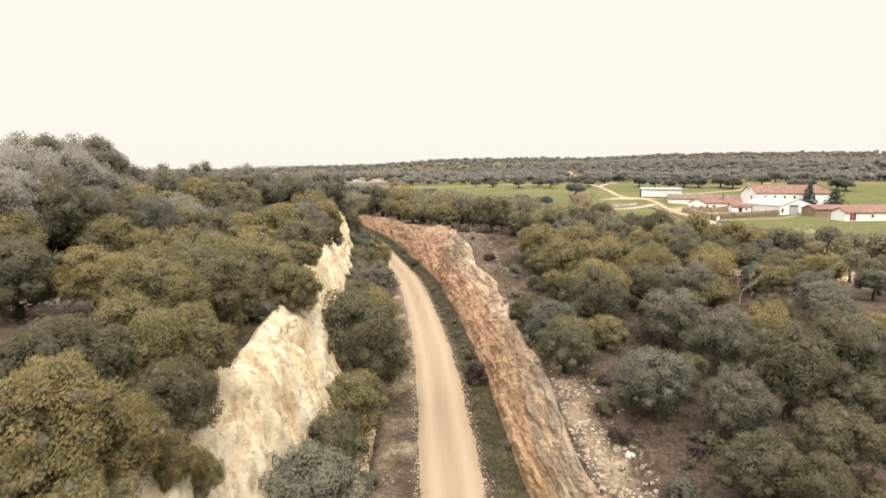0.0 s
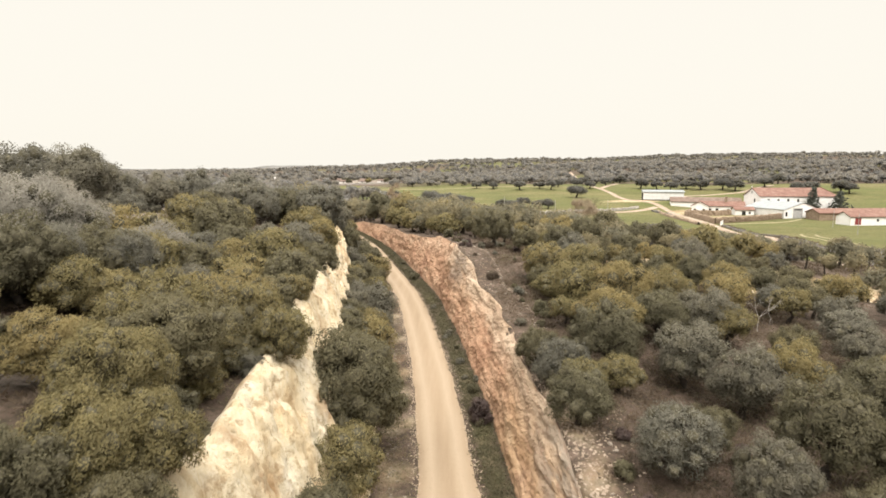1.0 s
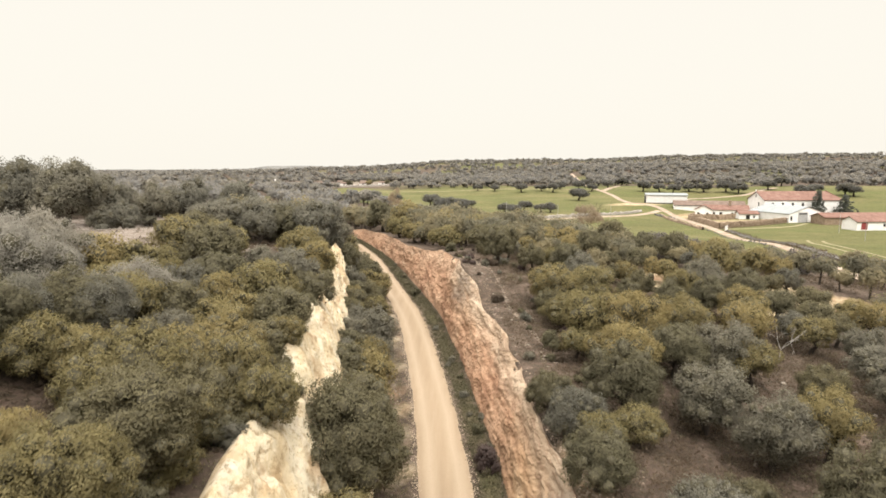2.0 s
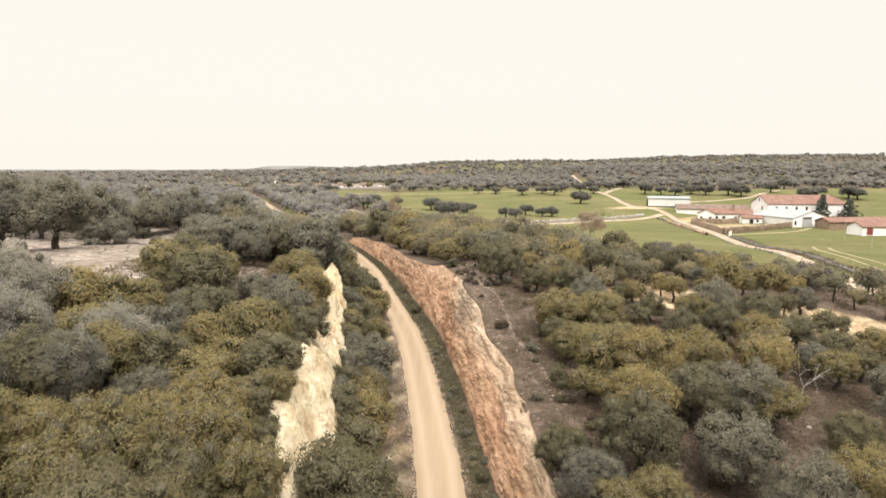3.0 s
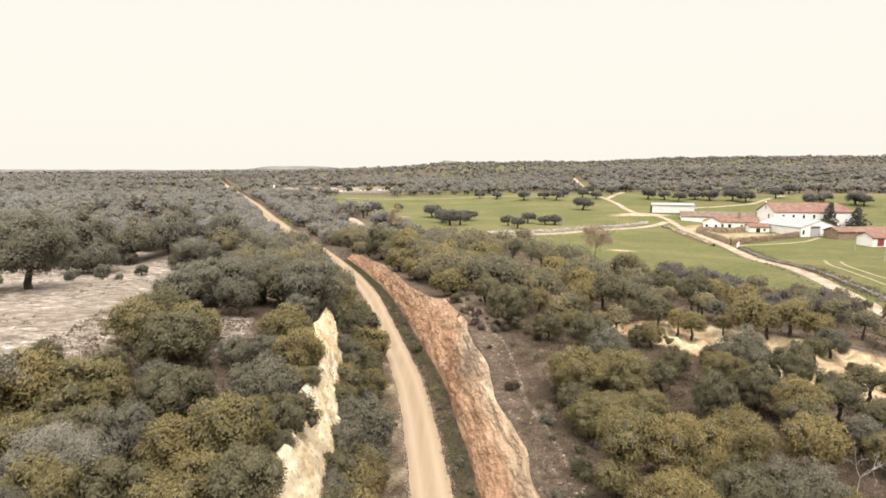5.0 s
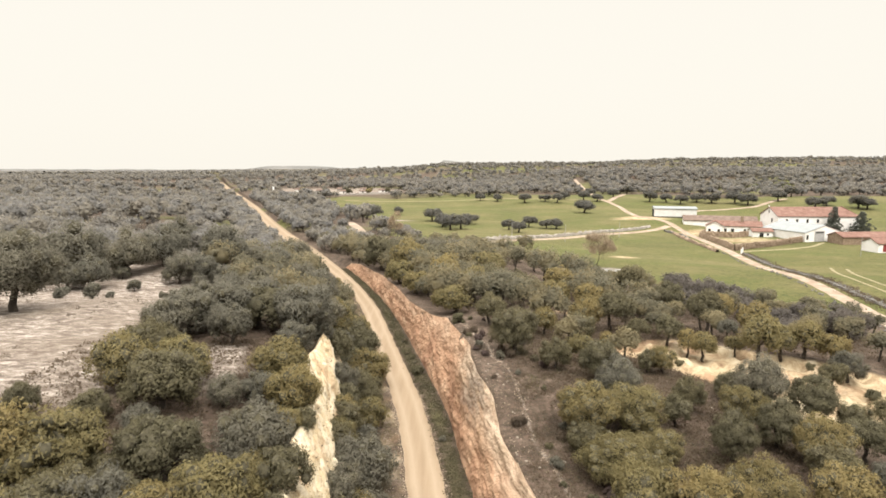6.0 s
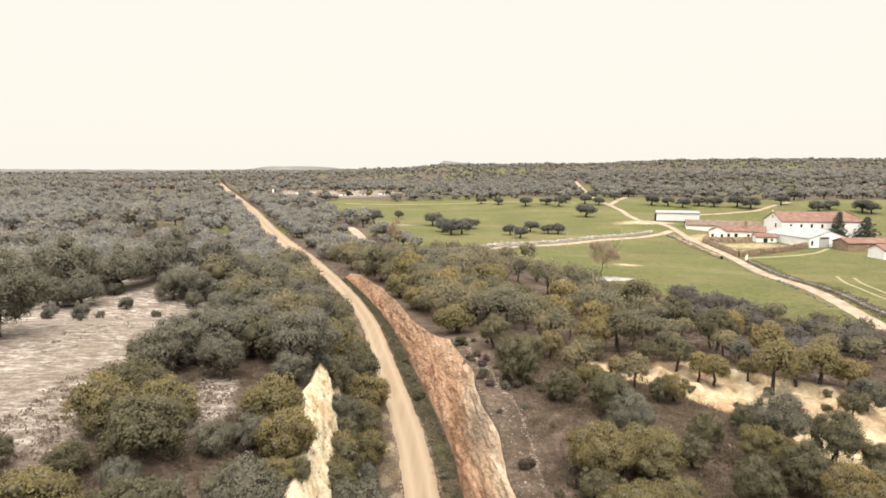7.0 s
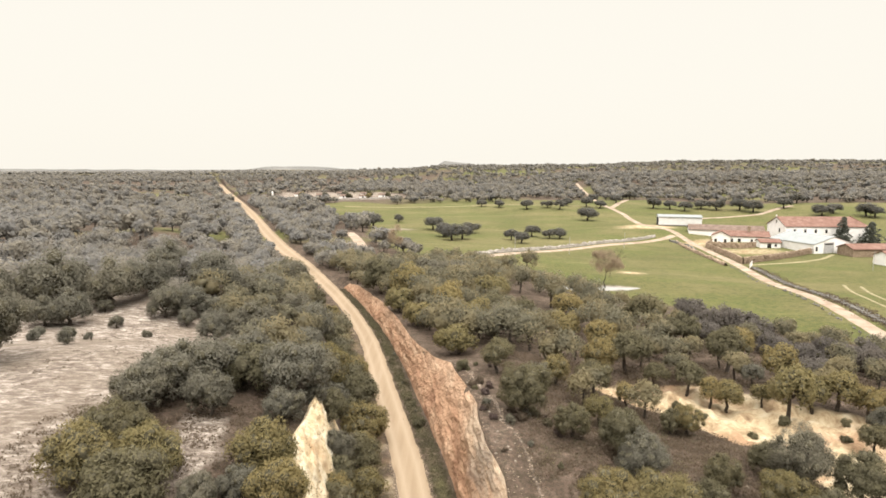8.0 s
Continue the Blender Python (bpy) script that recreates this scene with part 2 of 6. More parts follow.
M_HEDGE = leaf_material("mauve_grey_hedge_twigs", (0.090, 0.078, 0.068), (0.135, 0.118, 0.103), (0.175, 0.155, 0.135), (0.15, 0.122, 0.09), 0.6)
M_WORN = plain("worn_thin_grass", (0.12, 0.11, 0.055), (0.24, 0.20, 0.12), 0.9, 0.95, 0.4)
M_FIR = leaf_material("dark_conifer_needles", (0.060, 0.065, 0.054), (0.096, 0.102, 0.084), (0.143, 0.147, 0.120), (0.105, 0.111, 0.084))
M_WEED = leaf_material("verge_weeds", (0.064, 0.060, 0.036), (0.112, 0.103, 0.060), (0.170, 0.153, 0.089), (0.162, 0.128, 0.085))
M_DRY = leaf_material("dry_heath_twigs", (0.056, 0.040, 0.028), (0.112, 0.083, 0.058), (0.187, 0.150, 0.108), (0.122, 0.089, 0.058))
# inner twig balls; shade between the leaf clumps is put into their dark colour
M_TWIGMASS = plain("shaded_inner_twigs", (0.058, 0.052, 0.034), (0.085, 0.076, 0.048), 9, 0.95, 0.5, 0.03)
M_BARK = plain("dark_oak_bark", (0.022, 0.018, 0.014), (0.075, 0.06, 0.047), 6, 0.95, 0.7, 0.04)
M_DEADWOOD = plain("bleached_dead_wood", (0.238, 0.209, 0.180), (0.432, 0.403, 0.360), 5, 0.9, 0.4)
M_STONE = plain("pale_field_stone", (0.123, 0.100, 0.078), (0.254, 0.217, 0.176), 1.6, 0.92, 0.6, 0.06)
M_WALLSTONE = plain("ochre_wall_stone", (0.139, 0.098, 0.066), (0.279, 0.213, 0.152), 1.2, 0.92, 0.6, 0.06)
M_GREYSTONE = plain("grey_dry_stone", (0.061, 0.056, 0.049), (0.164, 0.152, 0.135), 1.2, 0.92, 0.6, 0.06)
M_WASH, M_TILE = wash_material(), tile_material()
M_TILE_OLD = plain("weathered_brown_tiles", (0.085, 0.058, 0.045), (0.165, 0.122, 0.098), 0.6, 0.92, 0.5, 0.05)
M_SHEET = plain("grey_blue_sheet_roof", (0.170, 0.183, 0.183), (0.221, 0.234, 0.230), 0.5, 0.6, 0.1, 0.01)
M_SHEETWHITE = plain("white_sheet_metal", (0.510, 0.501, 0.484), (0.612, 0.603, 0.586), 0.6, 0.6, 0.1, 0.01)
M_DARK = plain("dark_opening", (0.012, 0.011, 0.010), (0.03, 0.027, 0.024), 2, 0.9, 0.1)
M_REDPAINT = plain("red_painted_door", (0.16, 0.03, 0.03), (0.24, 0.05, 0.045), 2, 0.7, 0.1)
M_STEEL = plain("grey_steel_door", (0.27, 0.265, 0.255), (0.40, 0.39, 0.375), 1.5, 0.6, 0.1)
M_CREST = plain("broken_ochre_rock", (0.152, 0.112, 0.080), (0.320, 0.260, 0.200), 1.6, 0.92, 0.6, 0.06)
M_PALEWALL = plain("pale_lichened_wall_stone", (0.188, 0.169, 0.146), (0.360, 0.330, 0.292), 1.2, 0.92, 0.6, 0.06)
M_BOULDER = plain("pale_boulder", (0.27, 0.235, 0.185), (0.42, 0.375, 0.31), 3, 0.9, 0.4, 0.03)
# the pale sky's reflection is partly put into this base colour
M_WATER = plain("milky_pond_water", (0.26, 0.25, 0.225), (0.32, 0.31, 0.28), 0.3, 0.03, 0.02, 0.01, 0.6)
M_POST = plain("weathered_post", (0.231, 0.215, 0.193), (0.341, 0.325, 0.297), 4, 0.9, 0.2)
# ---- the lie of the land ----
TRACK = [(-60, 3.2), (0, 1.3), (20.7, 0.4), (30.8, -0.1), (41.6, -0.9), (61, -3.2), (68.5, -4.6), (81.5, -7.5), (103, -12.2), (120, -17.5), (134, -22.7),
         (163.6, -34.9), (199.5, -51.2), (247.9, -70.8), (331, -103), (430, -143.6), (649, -234), (900, -335), (3600, -1420)]
LAND_NEAR = [(9, 0, 3.2), (8, 12, 2.9), (5.6, 19.5, 2.8), (5.5, 25, 3.4), (4.6, 40, 3.6), (3.6, 51, 3.6), (4.3, 56.2, 4.75), (2.6, 58.8, 5.8), (7.9, 59, 5.5), (1.5, 66, 5.5), (17, 55.5, 3.6), (24, 59.3, 2.5), (17.8, 65.5, 3.0), (14, 30, 1.7), (24, 44, 2.5), (12, 45, 3.3), (29, 58, 2.1), (24, 69, 1.8), (48, 60, 0.5),
             (18, 77, 1.9), (5, 70, 4.6), (0.6, 76.8, 5.3), (-0.5, 83, 3.9), (-5, 100, 3.3), (-9, 113, 2.9), (-16.5, 128, 2.3), (-24, 142, 0.8), (15, 110, 0.5), (-6.3, 18.5, 5.9), (-6.9, 22, 6.2), (-10.2, 17.5, 8.3), (-7, 0, 6.8), (-9, 35, 7.0), (-9, 49, 6.5),
             (-11, 59, 7.3), (-15, 53, 8.5), (-28, 54, 9.0), (-32, 63, 8.6), (-24, 62, 8.6), (-16, 80, 5.0), (-22, 100, 3.5), (-40, 105, 7.0)]
LAND_FAR = [(35, 100, -0.5), (41, 149, -3.4), (65, 112, -3.2), (91, 201, -5.5), (101, 248, -6.0), (140, 225, -6.0), (105, 305, -2.3), (138, 270, -5.0), (36, 279, -3.8),
            (3, 328, -1.8), (-30, 134, 1.2), (-42, 164, 0.6), (-15, 170, -1.5), (-60, 200, 0.6), (-95, 190, 6.0), (-80, 100, 9.0), (-20, 0, 10.0), (-17, 25, 9.2), (-60, 30, 11)]
LAND_HILLS = [(80, 430, 2.0), (230, 420, 4.0), (320, 250, -4.0), (-143, 430, 1.5), (-234, 649, 2.0), (-300, 450, 5.5), (-600, 700, 4.5), (-900, 1200, 1.0), (-440, 1200, 1.5), (-188, 1200, 14), (64, 1200, 27),
              (248, 1200, 28), (477, 1200, 37), (707, 1200, 39), (900, 1200, 36), (0, 620, 3.0), (260, 700, 17), (520, 640, 18), (700, 500, 10), (-2400, 3300, -8), (-1500, 3300, -8), (-817, 3300, 14), (-450, 3300, -4), (200, 3300, 6), (1500, 3300, 10), (1600, 700, 12), (0, -90, 5.0), (60, -60, 3.0), (-60, -60, 10)]
_land = np.array(LAND_NEAR + LAND_FAR + LAND_HILLS, float)
_track = np.array(TRACK, float)


def polar(x, y):
    r = np.hypot(x, y + 15.0) + 3.0
    return np.arctan2(x, y + 15.0) * 2.6, np.log(r) * 2.4


def natural(x, y):
    """Height of the land as it was before the railway cutting."""
    x, y = np.asarray(x, float), np.asarray(y, float)
    a, b = polar(x, y)
    top, low = np.zeros_like(a), np.zeros_like(a)
    for px, py, pz in _land:
        pa, pb = polar(px, py)
        w = 1.0 / ((a - pa) ** 2 + (b - pb) ** 2 + 0.02) ** 2
        top, low = top + w * pz, low + w
    return top / low


_ys = np.concatenate([np.arange(-60, 260, 1.0), np.arange(260, 3600, 10.0)])
_xs = np.interp(_ys, _track[:, 0], _track[:, 1])
for _ in range(3):
    _xs[3:317] = np.convolve(_xs[:320], np.ones(7) / 7, "valid")


def track_x(y):
    return np.interp(y, _ys, _xs)


def smooth(a, b, v):
    k = np.clip((np.asarray(v, float) - a) / (b - a), 0, 1)
    return k * k * (3 - 2 * k)


def wavy(x, y, size, seed=0.0):
    """A cheap smooth unevenness between about -1 and 1."""
    x, y = np.asarray(x, float) / size, np.asarray(y, float) / size
    return (np.sin(x * 1.7 + 1.3 * np.sin(y * 1.1 + seed)) + np.sin(y * 2.1 + 1.7 * np.sin(x * 0.9 + seed * 2.1)) + 0.6 * np.sin(x * 3.9 - y * 3.1 + seed)) / 2.6


def inside(poly, x, y, soft):
    """1 inside a polygon, falling to 0 over the soft width round its edge."""
    x, y = np.asarray(x, float), np.asarray(y, float)
    hit, dist = np.zeros(x.shape, bool), np.full(x.shape, 1e9)
    for (ax, ay), (bx, by) in zip(poly, poly[1:] + poly[:1]):
        cross = ((ay > y) != (by > y)) & (x < (bx - ax) * (y - ay) / ((by - ay) or 1e-9) + ax)
        hit ^= cross
        k = np.clip(((x - ax) * (bx - ax) + (y - ay) * (by - ay)) / ((bx - ax) ** 2 + (by - ay) ** 2), 0, 1)
        dist = np.minimum(dist, np.hypot(x - ax - k * (bx - ax), y - ay - k * (by - ay)))
    return np.clip(0.5 + np.where(hit, 1, -1) * dist / (2 * soft), 0, 1)



SANDPIT = [(14.2, 78.0), (17.4, 79.5), (25.5, 79.5), (32.4, 75), (40, 71), (48, 66), (41, 57), (35, 53.5), (29, 55), (26, 58.5), (24.3, 65.5), (20.5, 68.8), (17.2, 74.5)]
POND_LEVEL = -3.35
HALF = 1.28  # half the track's width


def face_foot(y):
    return np.interp(y, [0, 40, 50, 72, 90, 105, 140], [2.85, 2.85, 2.95, 3.2, 3.2, 2.9, 2.8]) + 0.12 * wavy(y, y * 0.3, 4.0, 1.0)


def face_top(y):
    run = np.interp(y, [0, 16, 19, 22, 33, 38, 46, 60, 67, 78, 83, 91, 140], [3.5, 3.75, 3.95, 4.15, 4.3, 4.6, 5.1, 4.75, 5.6, 6.2, 4.9, 4.2, 4.2])
    return run + 0.22 * wavy(y, y * 0.2, 3.0, 4.0)


def bank_foot(y):
    return -3.4 - 0.9 * smooth(28, 50, y) - 0.3 * wavy(y, y * 0.3, 5.0, 2.0)


def bank_top(y):
    return -6.9 - 1.1 * smooth(28, 50, y) - 0.5 * wavy(y, y * 0.2, 6.0, 3.0)


def land(x, y):
    """Height of the ground with the cutting in it."""
    x, y = np.asarray(x, float), np.asarray(y, float)
    near = 1 - smooth(60, 110, np.hypot(x, y))
    nat = natural(x, y) + near * (0.12 * wavy(x, y, 2.3) + 0.05 * wavy(x, y, 0.7, 2.0))
    pool = smooth(1.6, 1.05, np.hypot((x - 33) / 10.8, (y - 156.5) / 3.2))
    nat = nat * (1 - pool) + POND_LEVEL * pool
    pit = inside(SANDPIT, x, y, 0.9)
    gully = np.abs(wavy(x + 0.4 * y, y * 0.3, 1.4, 1.0)) + 0.5 * np.abs(wavy(x, y * 0.6, 0.9, 5.0))
    nat = nat - pit * (1.1 - 0.95 * gully + 0.35 * wavy(x, y, 2.2, 3.0)) * smooth(0.2, 0.8, pit)
    u = x - track_x(y)
    bed = 0.0 * y
    right = smooth(0, 1, (u - face_foot(y) - 0.35) / (face_top(y) - face_foot(y)))
    left = smooth(0, 1, (u - bank_foot(y)) / (bank_top(y) - bank_foot(y)))
    k = np.where(u > 0, right, left)
    verge = 0.10 * smooth(HALF, HALF + 0.5, np.abs(u)) - 0.12 * np.exp(-((u - 1.9) / 0.3) ** 2)
    return (bed + verge) * (1 - k) + nat * k
# ---- mesh helpers ----
def mesh_of(name, verts, faces, mats, smooth_faces=False, index=None):
    """A mesh from arrays of vertices and of faces with three or four corners each."""
    me = bpy.data.meshes.new(name)
    verts, faces = np.asarray(verts, np.float32), np.asarray(faces, np.int32)
    me.vertices.add(len(verts))
    me.vertices.foreach_set("co", verts.ravel())
    n = faces.shape[1]
    me.loops.add(faces.size)
    me.loops.foreach_set("vertex_index", faces.ravel())
    me.polygons.add(len(faces))
    me.polygons.foreach_set("loop_start", np.arange(0, faces.size, n, dtype=np.int32))
    me.polygons.foreach_set("use_smooth", np.full(len(faces), smooth_faces))
    for m in (mats if isinstance(mats, (list, tuple)) else [mats]):
        me.materials.append(m)
    if index is not None:
        me.polygons.foreach_set("material_index", np.asarray(index, np.int32))
    me.update(calc_edges=True)
    me.validate()
    return me


def add_attr(me, name, values):
    a = me.attributes.new(name, "FLOAT", "POINT")
    a.data.foreach_set("value", np.asarray(values, np.float32))


def grid_faces(rows, cols):
    i = np.arange(rows * cols).reshape(rows, cols)
    return np.stack([i[:-1, :-1], i[:-1, 1:], i[1:, 1:], i[1:, :-1]], -1).reshape(-1, 4)


def part(name, bm, material, parent, label=""):
    """Links a bmesh, or a ready mesh, as one mesh object under a thing or a part."""
    if isinstance(bm, bpy.types.Mesh):
        me = bm
    else:
        me = bpy.data.meshes.new(name)
        bm.to_mesh(me)
        bm.free()
        me.materials.append(material)
    ob = new(name, me)
    ob.parent = parent
    return tagged(ob, label)


def near_line(line, x, y):
    """Distance from points to a line of points."""
    x, y = np.asarray(x, float), np.asarray(y, float)
    dist = np.full(x.shape, 1e9)
    for (ax, ay), (bx, by) in zip(line, line[1:]):
        k = np.clip(((x - ax) * (bx - ax) + (y - ay) * (by - ay)) / ((bx - ax) ** 2 + (by - ay) ** 2), 0, 1)
        dist = np.minimum(dist, np.hypot(x - ax - k * (bx - ax), y - ay - k * (by - ay)))
    return dist


# ---- areas of the land ----
MEADOW = [(-18.6, 206), (-6, 187), (5, 173), (23, 174), (30, 162), (41, 145), (47, 138), (57, 124), (70, 108), (110, 85), (330, 150), (420, 330), (300, 400), (175, 385), (148, 450), (105, 448), (67, 446),
          (24, 424), (-12, 428), (-34, 412), (-70, 430), (-80, 390), (-62, 330), (-34, 285), (-30, 240)]
CLEARING = [(-62, 92), (-52, 103), (-35, 98), (-26.5, 88), (-25.5, 68), (-22.8, 54), (-21, 46), (-34, 40), (-60, 60)]
GAP = [(-13.2, 19.6), (-11.4, 20.6), (-9.6, 18.9), (-9.3, 16.6), (-11.5, 15.6), (-13.4, 17.0)]
BARE = [(-18.3, 57.5), (-15.8, 57), (-14.2, 51.5), (-15.4, 48), (-17, 52)]
LANE = [(60, 70), (73, 117), (76.2, 130.7), (82.6, 160.4), (91.4, 203), (98.7, 243.9), (101.4, 269.4), (101, 287), (95, 309), (101.5, 358), (98.6, 391), (118.2, 518), (133, 629)]
CROSS_LANE = [(-14, 172), (4.5, 184.6), (29.3, 214.6), (63.2, 248.4), (92, 270.4), (99, 277)]


def ground():
    du = np.concatenate([-np.geomspace(8, 4200, 88)[::-1], np.arange(-7.8, 9.0, 0.2), np.arange(9.0, 52, 0.55), np.geomspace(52, 5200, 58)])
    vs = np.concatenate([np.arange(-90, 2, 4.0), np.arange(4, 92, 0.45), np.geomspace(92.5, 3600, 190)])
    u, y = np.meshgrid(du, vs)
    x = u + track_x(y)
    z = land(x, y)
    me = mesh_of("ground", np.stack([x, y, z], -1).reshape(-1, 3), grid_faces(len(vs), len(du)), M_GROUND, True)
    far_grass = np.maximum(np.clip(wavy(x, y, 55.0, 5.0) * 0.6 + 0.3, 0, 1) * smooth(300, 420, y) * (x > -90), 0.35 * smooth(700, 1100, y))
    shoulder = np.exp(-((u - 2.15) / 0.7) ** 4) * (y > 5) * (y < 130) * 0.3
    grass = np.maximum.reduce([inside(MEADOW, x, y, 3.0), far_grass, shoulder, 0.75 * smooth(150, 250, -x + y) * (np.abs(x + 60) < 220) * np.clip(wavy(x, y, 30.0, 9.0), 0, 1)])
    pond_mud = np.exp(-(np.hypot((x - 36) / 9.5, (y - 157.5) / 4.2)) ** 4) * 0.55
    lot = np.exp(-(np.hypot((x - 94) / 12, (y - 300) / 10)) ** 4) * 1.0 + np.exp(-(np.hypot((x - 106) / 9, (y - 262) / 11)) ** 4) * 0.9 + np.exp(-(np.hypot((x - 114) / 14, (y - 240) / 11)) ** 4) * 0.6
    mound = 0.8 * np.exp(-(np.hypot((x + 21) / 9, (y - 277) / 3.0)) ** 4) + 0.75 * np.exp(-(np.hypot((x + 35) / 5, (y - 197) / 7)) ** 4) + 0.6 * np.exp(-(np.hypot((x + 32.7) / 3.2, (y - 114) / 4)) ** 4) + 0.95 * np.exp(-(np.hypot((x + 28) / 4.5, (y - 272) / 4)) ** 4)
    village = inside([(-132, 462), (-94, 432), (-40, 462), (-30, 490), (-50, 560), (-150, 560)], x, y, 8) * (0.5 + 0.12 * wavy(x, y, 14.0, 3.0))
    crest = np.exp(-((u - 4.9) / 1.15) ** 2) * smooth(8, 14, y) * (1 - smooth(27, 34, y)) * 0.55 + 0.22 * np.exp(-((u - 6.6) / 1.4) ** 2) * smooth(30, 36, y) * (1 - smooth(72, 80, y))
    ledge = 0.38 * np.exp(-((u - 7.2 - 0.35 * wavy(y, y * 0.2, 3.5, 2.0)) / 0.2) ** 2) * smooth(36, 44, y) * (1 - smooth(72, 80, y))
    verge_sand = (0.27 + 0.14 * wavy(u, y, 1.3, 2.0)) * np.exp(-((u + 2.2) / 1.05) ** 6) * (y > 0) * (y < 110)
    pale = np.maximum.reduce([inside(CLEARING, x, y, 2.0), 0.9 * inside(BARE, x, y, 1.0), 0.45 * inside(GAP, x, y, 0.6), pond_mud, mound, 0.35 * crest, ledge, village])
    sand = np.maximum.reduce([verge_sand, 0.72 * np.clip(lot, 0, 1), 0.62 * np.exp(-(np.hypot((x - 51.1) / 4.5, (y - 178.4) / 3.0)) ** 4), 0.62 * crest * (0.8 + 0.4 * wavy(x, y, 1.1, 6.0)), inside(SANDPIT, x, y, 0.8), 0.55 * np.exp(-(np.hypot((x - 14.5), (y - 92)) / 3.0) ** 2), 0.5 * np.exp(-(np.hypot((x - 15.5), (y - 83)) / 2.0) ** 2)])
    for key, values in (("grass", grass), ("pale", pale), ("sand", sand)):
        add_attr(me, key, values.ravel())
    tagged(new("ground", me), "dry scrubby land with green meadow and bare sandy patches", "ground", kind="structure")


def ribbon(name, line, width, material, label, lift=0.05, step=2.0, rut=False):
    """A lane laid on the land along a line of points."""
    pts = np.array(line, float)
    s = np.concatenate([[0], np.cumsum(np.hypot(*np.diff(pts, axis=0).T))])
    t = np.arange(0, s[-1], step)
    x, y = np.interp(t, s, pts[:, 0]), np.interp(t, s, pts[:, 1])
    for _ in range(4):
        x[1:-1], y[1:-1] = (x[:-2] + 2 * x[1:-1] + x[2:]) / 4, (y[:-2] + 2 * y[1:-1] + y[2:]) / 4
    dx, dy = np.gradient(x), np.gradient(y)
    n = np.hypot(dx, dy)
    across = np.linspace(-1, 1, 13)
    half = width / 2 * (1 + 0.03 * np.sin(t * 0.9) + 0.02 * np.sin(t * 2.3) + np.random.default_rng(5).normal(0, 0.015, len(t))) * (1 + 0.95 * smooth(110, 200, y) * (width < 2.7))
    k = across[None, :] * half[:, None]
    px, py = x[:, None] + dy[:, None] / n[:, None] * k, y[:, None] - dx[:, None] / n[:, None] * k
    ruts = np.exp(-((np.abs(across) - 0.52) / 0.2) ** 2)[None, :] * np.ones_like(k)
    pz = land(px, py) + lift * (1 - np.abs(across[None, :]) ** 6) - 0.03 * ruts + 0.02 * (1 - across[None, :] ** 2)
    me = mesh_of(name, np.stack([px, py, pz], -1).reshape(-1, 3), grid_faces(len(t), 13), material, True)
    add_attr(me, "rut", ruts.ravel())
    return tagged(new(name, me), label, "road", kind="structure")


def roads():
    ys = np.concatenate([np.arange(-60, 200, 2.0), np.arange(200, 900, 10.0)])
    ribbon("road", [(float(track_x(y)), float(y)) for y in ys], 2 * HALF, M_ROAD, "pale compacted gravel track on an old railway bed", 0.06, 0.7)
    ribbon("farm_lane", LANE, 3.1, M_LANE, "pinkish unpaved farm lane between stone walls", 0.16)
    ribbon("cross_lane", CROSS_LANE, 3.2, M_LANE, "pale unpaved lane crossing the meadow", 0.16)
    ribbon("field_track", [(131, 452), (115.4, 418), (108, 398), (99.5, 380)], 3.5, M_LANE, "pale vehicle track across the meadow", 0.2)
    ribbon("paddock_path", [(94.5, 205), (112, 211), (128, 221), (138, 231), (141, 234)], 0.7, M_WORN, "worn footpath across the paddock", 0.12)
    ribbon("wheel_track", [(84, 119), (89, 140), (97, 160), (103, 172)], 0.5, M_WORN, "worn wheel track in the paddock grass", 0.12)
    ribbon("wheel_track", [(88, 118), (92, 139), (100, 158), (106, 170)], 0.5, M_WORN, "worn wheel track in the paddock grass", 0.12)
    ribbon("side_path", [(-24.0, 188), (-25.5, 196), (-28.5, 209), (-33, 227), (-38, 245)], 3.6, M_LANE, "short pale path between the oaks", 0.16)
    ribbon("meadow_path", [(-64, 389), (-20, 401), (29, 404), (70, 392), (96, 381)], 0.8, M_WORN, "thin worn path along the far meadow edge", 0.25)
    ribbon("hill_lane", [(118, 318), (140, 345), (175, 350), (205, 372)], 3.0, M_LANE, "pale lane behind the farm", 0.2)


